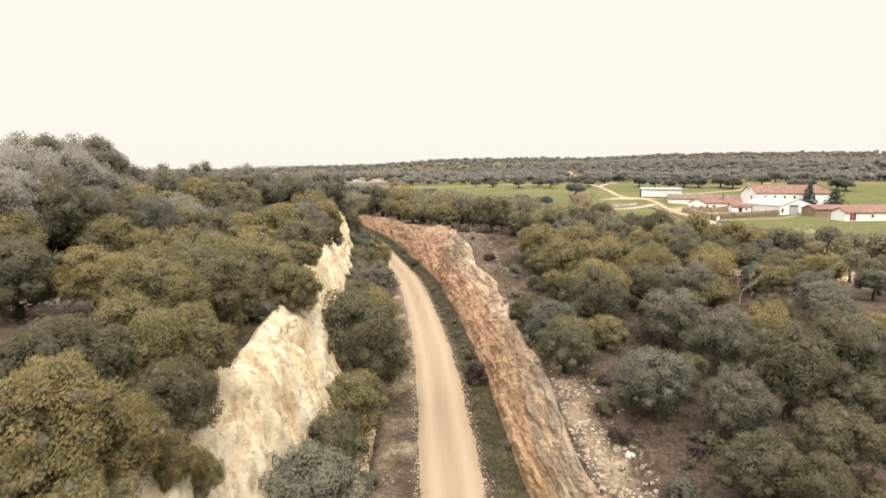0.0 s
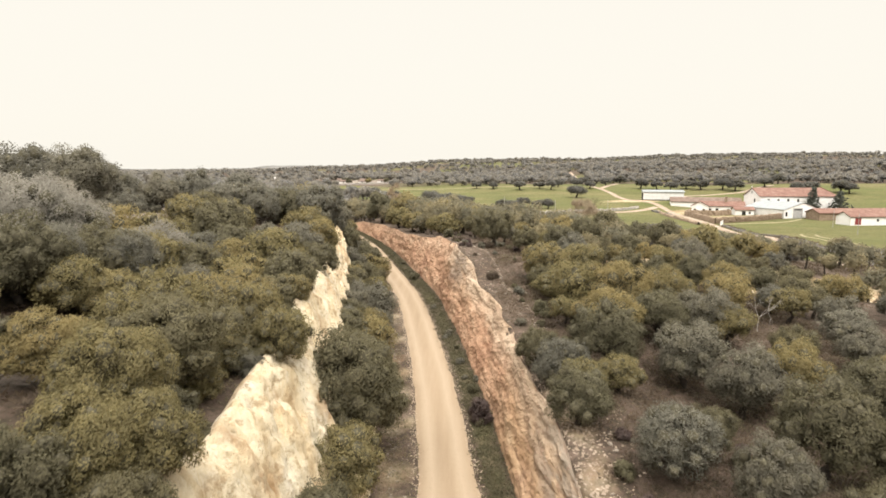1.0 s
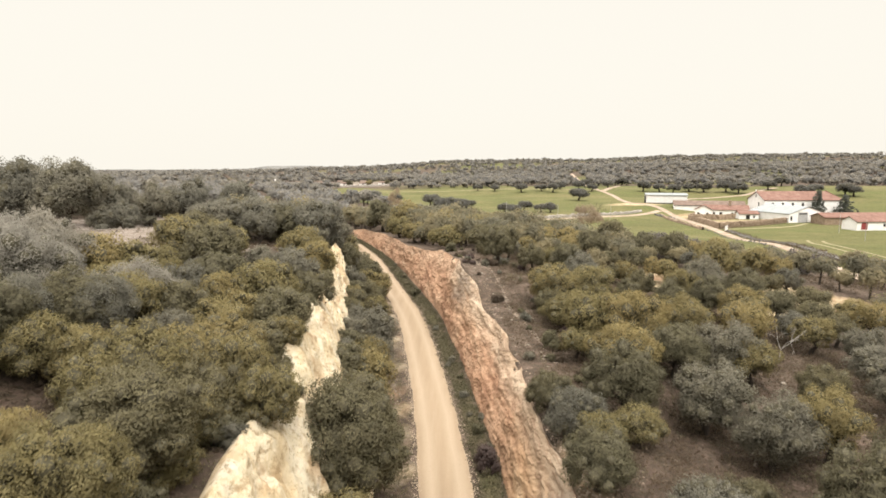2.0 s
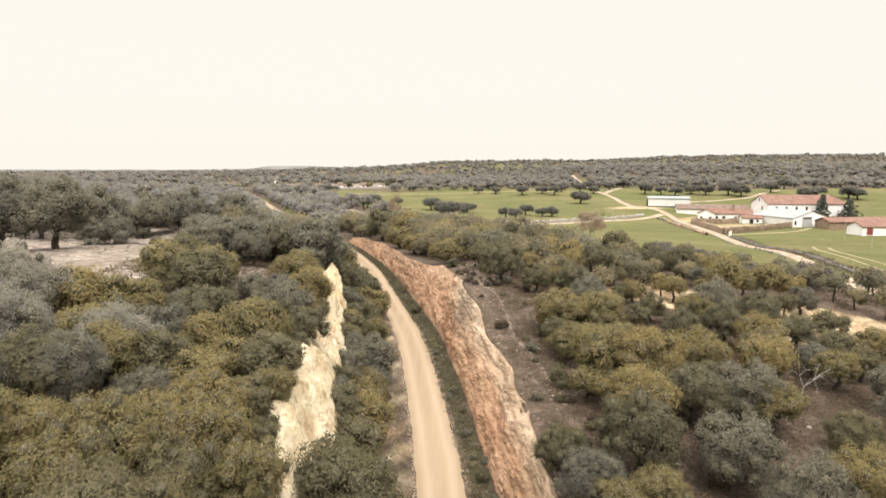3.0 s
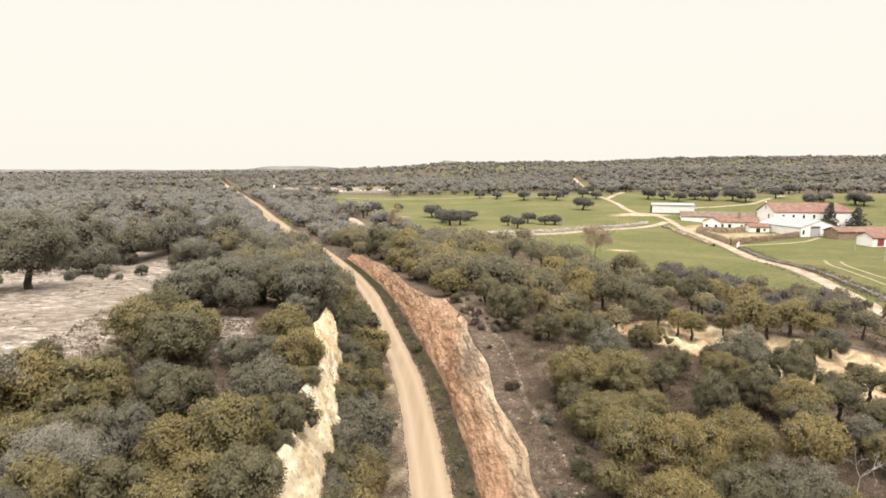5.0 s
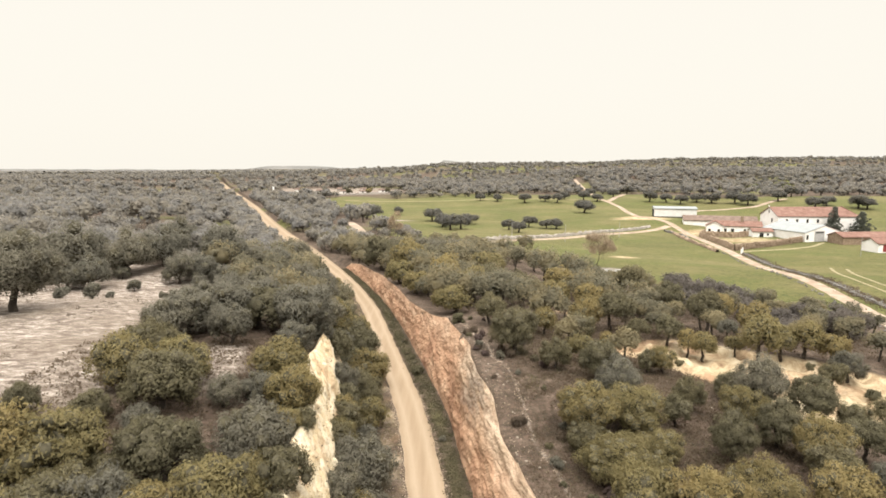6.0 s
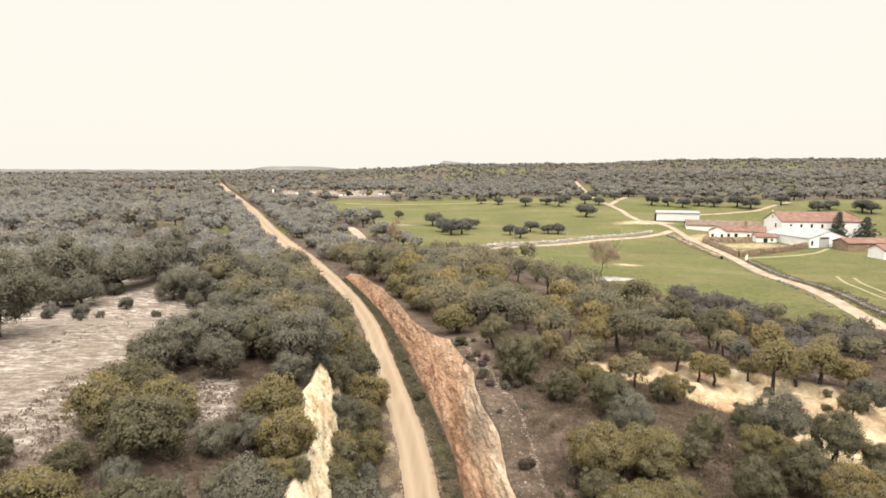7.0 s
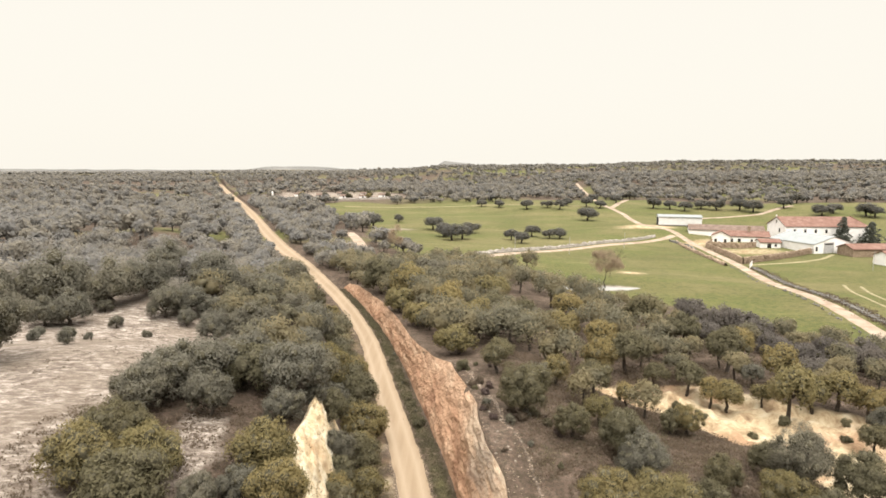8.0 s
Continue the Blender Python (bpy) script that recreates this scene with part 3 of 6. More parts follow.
def cut_face():
    """The rocky side of the cutting, with ledges and cracks."""
    ys, ks = np.concatenate([np.arange(-40, 8, 0.5), np.arange(8, 90, 0.15), np.arange(90, 139, 0.3)]), np.linspace(-0.04, 1.12, 40)
    k, y = np.meshgrid(ks, ys)
    foot, top = face_foot(y), face_top(y)
    kk = np.clip(k, 0, 1)
    u = foot - 0.05 + (top - foot + 0.05) * (0.8 * kk + 0.2 * kk ** 2) + np.where(k > 1, (k - 1) * 5, 0)
    x = u + track_x(y)
    crest = natural(track_x(y) + top, y)
    z = crest * (1 - (1 - kk) ** 1.14) + np.where(k < 0, k * 3, 0.05)
    z = z - np.where(k > 1, (k - 1) * 6.5, 0)
    d = np.zeros(k.shape)
    for i in range(k.shape[0]):
        for j in range(k.shape[1]):
            a, b, c = x[i, j], y[i, j], z[i, j]
            dip = c + b * 0.05
            rough = noise.fractal(Vector((a * 0.9, b * 0.42, dip * 0.8)), 0.7, 2.2, 8)
            bed = 1 - abs(noise.noise(Vector((a * 1.6, b * 0.07, dip * 1.7)))) * 2.4
            ply = 1 - abs(noise.noise(Vector((a * 3.6, b * 0.16 + 7, dip * 3.4)))) * 2.4
            gully = 1 - abs(noise.noise(Vector((a * 0.25, b * 0.40 + 0.18 * c, c * 0.14 + 3)))) * 2.6
            block = noise.noise(Vector((a * 0.9, b * 0.30, dip * 1.1)))
            near, _ = noise.voronoi(Vector((a * 1.2, b * 0.16, dip * 1.3)))
            slab = min(near[1] - near[0], 0.4)
            far = min(max((b - 27) / 8, 0), 1)
            d[i, j] = 0.2 * rough + 0.045 * bed + 0.02 * ply + far * 0.12 * gully + 0.13 * round(block * 3) / 3 + 0.14 * slab - 0.1
    fade = np.clip(np.minimum(k * 6 + 0.3, (1.14 - k) * 7), 0, 1)
    x, z = x - d * fade * 0.8, z + d * fade * 0.35
    me = mesh_of("rock_cutting", np.stack([x, y, z], -1).reshape(-1, 3), grid_faces(len(ys), len(ks))[:, ::-1], M_ROCK, False)
    add_attr(me, "rise", kk.ravel())
    add_attr(me, "capped", (0.3 + 0.7 * smooth(70, 63, y) * smooth(14, 18, y)).ravel())
    add_attr(me, "grey", (0.7 * (np.exp(-((y - 21) / 5.5) ** 2) + 0.8 * np.exp(-((y - 58) / 3.5) ** 2)) * smooth(0.3, 0.55, kk)).ravel())
    add_attr(me, "bedded", (smooth(36, 27, y) * 0.9 + 0.4 * smooth(48, 54, y) * smooth(0.2, 0.7, kk) * (1 - smooth(62, 66, y))).ravel())
    tagged(new("rock_cutting", me), "steep red and ochre rock face of the cutting", "rock face", kind="structure")


def sand_bank():
    """The pale slope across the track, worn into runnels."""
    ys, ks = np.concatenate([np.arange(-40, 6, 0.5), np.arange(6, 70, 0.14)]), np.linspace(-0.05, 1.1, 44)
    k, y = np.meshgrid(ks, ys)
    foot, top = bank_foot(y), bank_top(y)
    kk = np.clip(k, 0, 1)
    u = foot + (top - foot) * k
    x = u + track_x(y)
    z = land(x, y)
    d = np.zeros(k.shape)
    for i in range(k.shape[0]):
        for j in range(k.shape[1]):
            p = Vector((x[i, j] * 0.5, y[i, j] * 1.0, z[i, j] * 0.5))
            d[i, j] = 0.34 * noise.fractal(p, 0.6, 2.2, 7) + 0.18 * (1 - 2 * abs(noise.noise(p * 1.9))) + 0.12 * (1 - 2 * abs(noise.noise(p * 4.1)))
    ends = smooth(-40, -36, y) * (1 - smooth(64, 69, y))
    fade = np.clip(np.minimum((k + 0.05) * 6, (1.1 - k) * 8), 0, 1) * ends
    z = z + (0.52 + d) * fade * 0.8 - 0.3 * (1 - np.clip(fade * 4, 0, 1))
    x = x + d * fade * 0.5
    me = mesh_of("sand_bank", np.stack([x, y, z], -1).reshape(-1, 3), grid_faces(len(ys), len(ks)), M_SAND, True)
    tagged(new("sand_bank", me), "eroded pale yellow sandy slope beside the track", "bank", kind="structure")


ground()
roads()
cut_face()
sand_bank()
# ---- trees ----
def tube(path, radii, sides=7):
    """Vertices and faces of a tapered limb along a path of points."""
    v, f = [], []
    path = [Vector(p) for p in path]
    for i, (p, r) in enumerate(zip(path, radii)):
        d = (path[min(i + 1, len(path) - 1)] - path[max(i - 1, 0)]).normalized()
        a = d.orthogonal().normalized()
        b = d.cross(a)
        for s in range(sides):
            q = 2 * math.pi * s / sides
            v.append(p + (a * math.cos(q) + b * math.sin(q)) * r)
        if i:
            o = (i - 1) * sides
            for s in range(sides):
                f.append((o + s, o + (s + 1) % sides, o + sides + (s + 1) % sides, o + sides + s))
    return v, f


def wander(rng, start, end, n, sway):
    """A crooked path from start to end."""
    a, b = np.array(start, float), np.array(end, float)
    pts = [a + (b - a) * k / n for k in range(n + 1)]
    return [tuple(p + rng.normal(0, sway, 3) * (0 < i < n)) for i, p in enumerate(pts)]


def leaf_cloud(rng, centres, radii, count, size, middle, flat=1.0, fold=0.25):
    """Leaf sprays laid over the outside of round clumps: vertices, three to a spray, and faces."""
    w = radii ** 2
    pick = rng.choice(len(radii), count * 2, p=w / w.sum())
    d = rng.normal(0, 1, (count * 2, 3))
    d /= np.linalg.norm(d, axis=1)[:, None]
    out = centres[pick] - middle
    out /= np.linalg.norm(out, axis=1)[:, None] + 1e-6
    keep = (d * out).sum(1) > -0.35
    pick, d = pick[keep][:count], d[keep][:count]
    p = centres[pick] + d * (radii[pick] * rng.triangular(0.6, 0.98, 1.42, len(pick)))[:, None] * np.array([1, 1, flat])
    n = d + rng.normal(0, 0.55, d.shape)
    n /= np.linalg.norm(n, axis=1)[:, None]
    t = np.cross(n, rng.normal(0, 1, n.shape))
    t /= np.linalg.norm(t, axis=1)[:, None] + 1e-6
    b = np.cross(n, t)
    s = (size * rng.uniform(0.6, 1.35, len(p)))[:, None]
    v = np.stack([p - t * s - b * s * 0.45, p - t * s * 0.2 + b * s * 0.75, p + t * s * 1.25 - b * s * 0.15 - n * s * fold], 1)
    f = np.arange(len(p) * 3).reshape(-1, 3)[:, ::-1]
    soft = d * 0.5 + out[keep][:count] * 0.5 + rng.normal(0, 0.2, d.shape) + np.array([0, 0, 0.22])
    return v.reshape(-1, 3), f, np.repeat(soft, 3, 0)


def soften(me, normals):
    """Gives leaves the normals of the clump that they lie on; the rest of the mesh keeps its own."""
    rest = len(me.vertices) - len(normals)
    n = normals / np.linalg.norm(normals, axis=1)[:, None]
    me.polygons.foreach_set("use_smooth", np.ones(len(me.polygons), bool))
    me.normals_split_custom_set_from_vertices(np.concatenate([n, np.zeros((rest, 3))]).tolist())
    return me


def lumps(rng, centres, radii, rings=4, sides=6, shrink=0.64, flat=1.0):
    """Rough inner balls of twigs that close the crown behind the leaves."""
    verts, faces = [], []
    for c, r in zip(centres, radii):
        o = len(verts)
        for i in range(rings + 1):
            a = math.pi * i / rings
            for s in range(sides):
                q = 2 * math.pi * s / sides
                k = r * shrink * rng.uniform(0.85, 1.1)
                verts.append(c + k * np.array([math.sin(a) * math.cos(q), math.sin(a) * math.sin(q), math.cos(a) * flat]))
        for i in range(rings):
            for s in range(sides):
                a, b = o + i * sides + s, o + i * sides + (s + 1) % sides
                faces += [(a, a + sides, b + sides), (a, b + sides, b)]
    return np.array(verts), np.array(faces)


def crown_clumps(rng, count, wide, tall, mid, spread=0.66, puff=1.0):
    """Centres and radii of the leaf clumps of a crown that is 1 wide from its middle."""
    c, r = [], []
    while len(c) < count:
        d = rng.normal(0, 1, 3)
        d /= np.linalg.norm(d)
        if d[2] < -0.75:
            continue
        k = spread * rng.uniform(0.7, 1.3) * (1.0 + 0.28 * (1 - puff))
        c.append((d[0] * k * wide, d[1] * k * wide, mid + d[2] * k * tall))
        r.append(rng.uniform(0.15, 0.50) * (1.15 - 0.35 * k) * puff)
    c.append((0, 0, mid))
    r.append(0.55 * min(1.0, tall))
    return np.array(c), np.array(r)


def oak(seed, leaves, size, clumps=16, mid=1.2, tall=0.72, material=None, name="holm_oak", label="", limbs=5, where=(0, -500), puff=1.0):
    """A holm oak one metre from its middle to the edge of its crown: a forked trunk, and a crown of many leaf sprays."""
    rng = np.random.default_rng(seed)
    tree = new(name)
    c, r = crown_clumps(rng, clumps, 1.0, tall, mid, puff=puff)
    fork = np.array([rng.normal(0, 0.1), rng.normal(0, 0.1), mid - tall * 0.75])
    sides = 6
    v, f = tube(wander(rng, (0, 0, -0.15), fork, 4, 0.03), np.linspace(0.115, 0.075, 5), sides)
    ring = len(v) - sides
    for j in rng.choice(len(c) - 1, limbs, replace=False):
        lv, lf = tube(wander(rng, fork, c[j], 4, 0.05), np.linspace(0.06, 0.014, 5), sides)
        o = len(v)
        v += lv[sides:]
        f += [tuple(ring + i if i < sides else o + i - sides for i in q) for q in lf]
    part("trunk", mesh_of("trunk", [tuple(p) for p in v], f, M_BARK, True), None, tree)
    v1, f1, n1 = leaf_cloud(rng, c, r, leaves, size, np.array([0, 0, mid - 0.3]))
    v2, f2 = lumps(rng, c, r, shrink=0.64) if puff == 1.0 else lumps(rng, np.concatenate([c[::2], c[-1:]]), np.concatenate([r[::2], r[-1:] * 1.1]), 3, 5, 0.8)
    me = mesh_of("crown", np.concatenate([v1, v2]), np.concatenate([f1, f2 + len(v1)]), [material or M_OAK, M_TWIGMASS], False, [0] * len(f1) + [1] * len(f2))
    part("crown", soften(me, n1), None, tree)
    tree.location = (*where, 0)
    return tagged(tree, label, "tree", "oaks")


GROUND_LABELS = ("dense dark green holm oak with rounded crown", "olive yellow holm oak with domed crown", "grey green holm oak with clumped crown")
TEMPLATES = {}


def template(kind, i):
    """Masters of each kind of tree, made when first asked for; the first of them to be placed becomes a tree of the place."""
    key = (kind, i)
    if key not in TEMPLATES:
        mat = (M_OAK, M_OAK_WARM, M_OAK_GREY)[i % 3]
        lab = GROUND_LABELS[i % 3]
        if kind == "fine":
            TEMPLATES[key] = [oak(110 + i, 19000, 0.0245, 115, 0.9, 0.80, mat, label=lab, puff=0.62), False]
        elif kind == "finest":
            TEMPLATES[key] = [oak(150 + i, 34000, 0.0215, 150, 0.95, 0.80, (M_OAK, M_OAK_WARM, M_OAK_GREY)[i % 3], label=lab, puff=0.56), False]
        elif kind == "hill":
            TEMPLATES[key] = [oak(210 + i, 40000, 0.0185, 125, 0.9, 0.80, (M_OAK_PALE, M_OAK_PALE, M_OAK_GREY)[i % 3], label="grey green holm oak crowding the hillside, haze in its paleness", puff=0.6), False]
        elif kind == "far_left":
            TEMPLATES[key] = [oak(230 + i, 8000, 0.04, 60, 0.88, 0.76, M_OAK_GREY, label="holm oak beside the pale clearing, haze in its grey", puff=0.8), False]
        elif kind == "fine_grove":
            TEMPLATES[key] = [oak(130 + i, 17000, 0.0255, 100, 1.08, 0.80, mat, label=lab + " on a bare trunk", limbs=8, puff=0.62), False]
        elif kind == "near":
            TEMPLATES[key] = [oak(10 + i, 7400, 0.038, 80, 0.86, 0.80, mat, label=lab, puff=0.7), False]
        elif kind == "grove":
            TEMPLATES[key] = [oak(30 + i, 6500, 0.039, 64, 1.25, 0.74, mat, label=lab + " on a bare trunk", puff=0.72), False]
        elif kind == "mid":
            TEMPLATES[key] = [oak(50 + i, 3200, 0.066, 26, 0.9, 0.78, mat, label=lab), False]
        elif kind == "grove_mid":
            TEMPLATES[key] = [oak(70 + i, 3000, 0.066, 26, 1.45, 0.68, mat, label=lab + " on a bare trunk"), False]
        elif kind == "park":
            TEMPLATES[key] = [oak(190 + i, 4200, 0.05, 30, 0.98, 0.46, M_OAK_DUSK, label="dark grey spreading oak standing in the meadow", limbs=7), False]
        elif kind == "hedge":
            TEMPLATES[key] = [oak(90 + i, 3600, 0.062, 24, 0.62, 0.6, M_HEDGE, name="hedge_shrub", label="grey brown bushy shrub at the meadow edge"), False]
    return TEMPLATES[key]


def plant(kind, i, x, y, r, turn, stretch=1.0, sink=0.0):
    entry = template(kind, i)
    z = float(land(x, y)) - sink
    m = Matrix.LocRotScale((x, y, z), Euler((0, 0, turn)), (r, r, r * stretch))
    if not entry[1]:
        entry[1] = True
        entry[0].matrix_world = m
        return entry[0]
    first = entry[0]
    made = {}
    for o in (first, *first.children_recursive):
        made[o] = o.copy()
        scene.collection.objects.link(made[o])
        made[o].parent = made.get(o.parent, o.parent)
    made[first].matrix_basis = m
    return made[first]


LEFT_FAR = [(-47.6, 86.1, 1.64), (-44.7, 86.7, 1.97), (-39.5, 86.7, 0.77), (-44.1, 92.5, 0.97), (-37.4, 74.5, 0.76), (-50.5, 92.9, 3.88), (-44.3, 95.0, 3.26), (-42.0, 100.1, 3.1), (-36.3, 92.1, 1.94), (-34.2, 94.3, 2.0), (-33.0, 90.5, 0.95), (-31.4, 94.7, 1.67), (-30.8, 104.8, 2.27), (-44.6, 111.5, 2.89), (-33.9, 102.4, 2.78), (-22.7, 84.6, 2.38), (-27.0, 84.1, 1.75), (-28.2, 108.5, 2.36), (-21.4, 98.6, 2.12), (-31.2, 135.3, 2.78), (-17.1, 90.9, 2.1), (-15.6, 79.1, 1.76)]
LEFT_MID = [(-12.7, 74.6, 1.9), (-17.0, 64.5, 2.1), (-19.3, 61.4, 2.07), (-20.8, 59.4, 1.68), (-12.3, 61.7, 1.98), (-15.4, 63.5, 1.86), (-16.8, 57.1, 1.25), (-21.2, 57.1, 1.42), (-12.2, 58.1, 1.19), (-12.1, 66.3, 1.52), (-11.5, 51.6, 1.59), (-11.2, 51.8, 1.25), (-19.6, 50.9, 1.66), (-20.0, 48.4, 1.61), (-17.0, 49.3, 1.59), (-16.8, 46.3, 1.64), (-9.9, 48.5, 1.35)]
TRACKSIDE = [(-16.6, 103.6, 1.66), (-11.3, 79.3, 2.07), (-9.5, 76.5, 2.25), (-7.6, 70.3, 1.78), (-8.0, 64.0, 1.58), (-7.0, 60.1, 1.46), (-13.3, 82.1, 1.41), (-7.7, 52.5, 1.04)]
LEFT_NEAR = [(-20.1, 38.4, 1.56), (-18.1, 39.0, 1.59), (-13.6, 40.0, 1.52), (-16.9, 33.2, 1.23), (-15.6, 34.1, 1.34), (-14.1, 35.0, 1.27), (-11.9, 35.0, 1.27), (-9.9, 36.1, 1.38), (-9.8, 41.5, 1.44), (-8.0, 39.4, 1.08), (-10.0, 32.9, 1.12), (-8.0, 32.3, 1.14), (-13.6, 29.5, 1.18), (-12.4, 30.8, 1.21), (-10.5, 30.5, 1.1)]
LEFT_NEAR2 = [(-9.7, 25.2, 1.43), (-10.3, 23.6, 1.27), (-8.0, 25.5, 1.26), (-6.3, 24.2, 1.0), (-12.3, 23.5, 0.96), (-10.7, 22.0, 0.95), (-8.2, 23.3, 1.19), (-13.8, 25.8, 1.17)]
TRACKSIDE2 = [(-6.2, 49.8, 1.92), (-5.5, 46.0, 1.33), (-5.1, 38.0, 1.64)]
TRACKSIDE3 = [(-5.8, 45.2, 1.53), (-5.2, 28.4, 0.87)]
LEFT_FIRST = [(-7.7, 11.6, 1.06), (-7.0, 13.0, 0.99), (-6.4, 14.0, 1.02), (-6.6, 9.1, 0.97), (-6.0, 9.9, 0.85), (-5.8, 12.0, 0.83), (-5.6, 8.0, 0.86), (-5.5, 11.0, 0.52), (-5.2, 11.7, 0.41)]
TRACKSIDE4 = [(-4.5, 27.6, 2.32), (-4.0, 23.5, 1.62), (-3.9, 18.9, 1.27)]
RIGHT_FAR = [(-4.8, 98.0, 1.92), (-8.6, 106.7, 2.12), (0.2, 83.1, 1.87), (2.7, 95.7, 2.23), (-1.0, 105.6, 2.5), (-15.0, 123.1, 2.98), (-7.5, 115.9, 2.78), (0.1, 130.3, 3.2), (7.0, 122.0, 2.96), (-4.2, 133.8, 2.75), (15.5, 99.9, 1.96), (11.6, 105.3, 1.69), (10.7, 108.0, 2.15), (6.0, 107.9, 2.16), (5.4, 92.1, 1.78), (18.6, 114.9, 2.09)]
GROVE = [(5.2, 64.6, 2.1), (3.9, 74.9, 1.52), (9.4, 73.8, 1.49), (15.6, 82.1, 1.85), (13.0, 74.0, 1.63), (15.9, 72.8, 1.09), (10.9, 63.6, 1.24)]
GROVE_FAR = [(18.9, 82.7, 1.86), (20.9, 79.4, 1.22), (29.6, 101.6, 1.24), (28.1, 104.6, 2.28), (17.3, 88.8, 2.03), (31.8, 99.2, 1.76), (23.7, 78.1, 1.33), (25.1, 75.8, 1.15), (26.6, 75.2, 1.27), (32.3, 87.3, 2.0), (34.8, 81.1, 1.82), (30.9, 79.2, 0.93), (30.0, 75.4, 0.87), (30.4, 71.4, 1.68), (34.0, 73.8, 1.37), (36.1, 73.4, 1.61), (38.0, 71.9, 1.33), (33.8, 65.3, 0.95), (37.7, 95.1, 1.5), (24.5, 103.3, 1.65)]
HEDGE = [(40.6, 118.4, 2.4), (41.7, 112.5, 2.69), (47.1, 114.2, 2.76), (38.0, 106.1, 2.11), (45.7, 106.2, 2.12), (43.8, 98.2, 1.94), (45.7, 94.9, 2.21), (51.2, 97.6, 2.29), (52.9, 94.5, 2.57), (51.6, 88.8, 2.04), (42.8, 87.8, 1.69)]
GROVE_NEAR = [(8.7, 40.7, 1.49), (11.4, 40.2, 1.82), (7.7, 39.1, 0.96), (15.2, 42.2, 1.63), (9.5, 36.0, 1.76), (12.9, 37.2, 1.53), (15.8, 37.6, 1.55), (21.7, 46.8, 1.35), (26.1, 50.2, 1.28), (17.3, 37.4, 1.28), (27.3, 47.9, 1.13), (32.1, 55.9, 1.35)]
GROVE_NEAR2 = [(4.7, 31.5, 1.03), (5.4, 28.9, 1.2), (6.1, 27.4, 1.03), (8.3, 31.9, 1.76), (8.1, 28.9, 0.99), (12.9, 32.7, 1.65), (16.6, 36.9, 1.3), (14.3, 29.3, 1.45), (16.9, 29.9, 1.48), (19.6, 34.5, 1.21)]
GROVE_FIRST = [(5.3, 24.9, 1.32), (7.9, 21.5, 1.26), (9.7, 22.9, 0.9), (9.9, 19.1, 1.04), (13.5, 22.1, 1.6), (17.8, 25.2, 1.81), (15.4, 20.7, 1.19), (8.8, 15.5, 1.12), (11.8, 16.6, 1.2), (9.5, 14.0, 0.86)]
PIT_OAKS = [(8.1, 60.4, 1.35), (11.0, 58.3, 1.6), (11.7, 56.0, 1.7), (17.5, 66.2, 1.0), (18.9, 66.1, 1.3), (17.1, 56.1, 1.2), (22.1, 59.7, 1.5), (23.4, 58.5, 2.1), (26.5, 56.6, 1.95), (19.5, 53.1, 1.55), (21.0, 51.3, 1.75), (28.6, 55.0, 1.2), (37.4, 68.5, 1.6), (16.8, 48.8, 1.5), (22.6, 49.2, 1.7)]
SPREADING_OAKS = [(8.6, 51.2, 2.05), (11.5, 51.4, 2.1), (7.9, 48.9, 1.3), (12.1, 48.3, 1.45), (9.9, 47.2, 1.3)]
HILL = [(-20.0, 28.5, 2.6), (-16.4, 26.7, 1.95), (-24.5, 32, 3.1), (-29, 37, 3.2), (-17.8, 23.9, 2.03), (-14.8, 23.5, 1.62), (-21.8, 36.3, 2.38), (-13.4, 26.5, 1.55), (-24.8, 27, 2.8), (-33.5, 41, 3.2), (-14.1, 31.3, 1.94), (-22, 22, 2.2), (-27, 22, 2.4), (-16, 20.5, 1.8), (-32, 27, 2.6), (-17.2, 29.2, 1.88)]
EDGE_OAKS = [(-6.9, 12.6, 0.9), (-7.2, 15.2, 0.85), (-7.6, 17.6, 0.95), (-7.8, 20.2, 0.9), (-7.6, 22.8, 0.95), (-7.2, 25.2, 0.9), (-7.1, 27.4, 0.85)]
SLOPE_OAKS = [(-8.6, 58.4, 1.35), (-6.6, 43.3, 1.1), (-6.2, 39.0, 1.1), (-5.2, 33.0, 1.2), (-5.9, 37.2, 1.35), (-6.5, 41.2, 1.3), (-6.9, 45.2, 1.35), (-7.2, 48.4, 1.2), (-8.4, 56.0, 1.3), (-8.0, 53.0, 1.2), (-9.2, 61.5, 1.4), (-9.4, 39.3, 1.1), (-7.9, 28.8, 1.2), (-8.3, 33.6, 1.2)]
BANK_OAKS = [(-8.0, 51.7, 1.0), (-10.2, 63.5, 1.31), (-11.0, 68.7, 1.41)]
BANK_FIRST = [(-8.4, 24.9, 0.89), (-7.9, 20.1, 0.71), (-7.4, 30.3, 0.86), (-8.0, 33.7, 0.9), (-7.6, 26.6, 0.66), (-14.6, 22.2, 1.43), (-13.2, 22.8, 1.13), (-14.8, 18.8, 1.3), (-11.8, 16.1, 0.92), (-9.9, 16.6, 0.94), (-8.5, 19.8, 1.46), (-8.1, 22.8, 0.94), (-7.9, 15.9, 1.06), (-8.9, 27.7, 1.17)]
CLEARING_OAKS = [(-39.5, 66.2, 3.84), (-45.6, 66.9, 4.16), (-56.1, 88.1, 3.4)]
VERGE_OAKS = [(-4.7, 31.6, 1.46), (-5.1, 35.1, 1.55), (-5.6, 40.3, 1.61), (-5.8, 44.1, 1.45), (-4.6, 29.8, 1.11), (-6.9, 55.0, 1.3), (-8.2, 66.8, 1.3), (-11.4, 84.5, 1.5), (-13.6, 89.0, 1.5), (-16.2, 97.0, 1.5), (-18.9, 107.0, 1.5), (-21.9, 113.1, 1.6), (-25.0, 119.5, 1.6)]

PLANTED = []


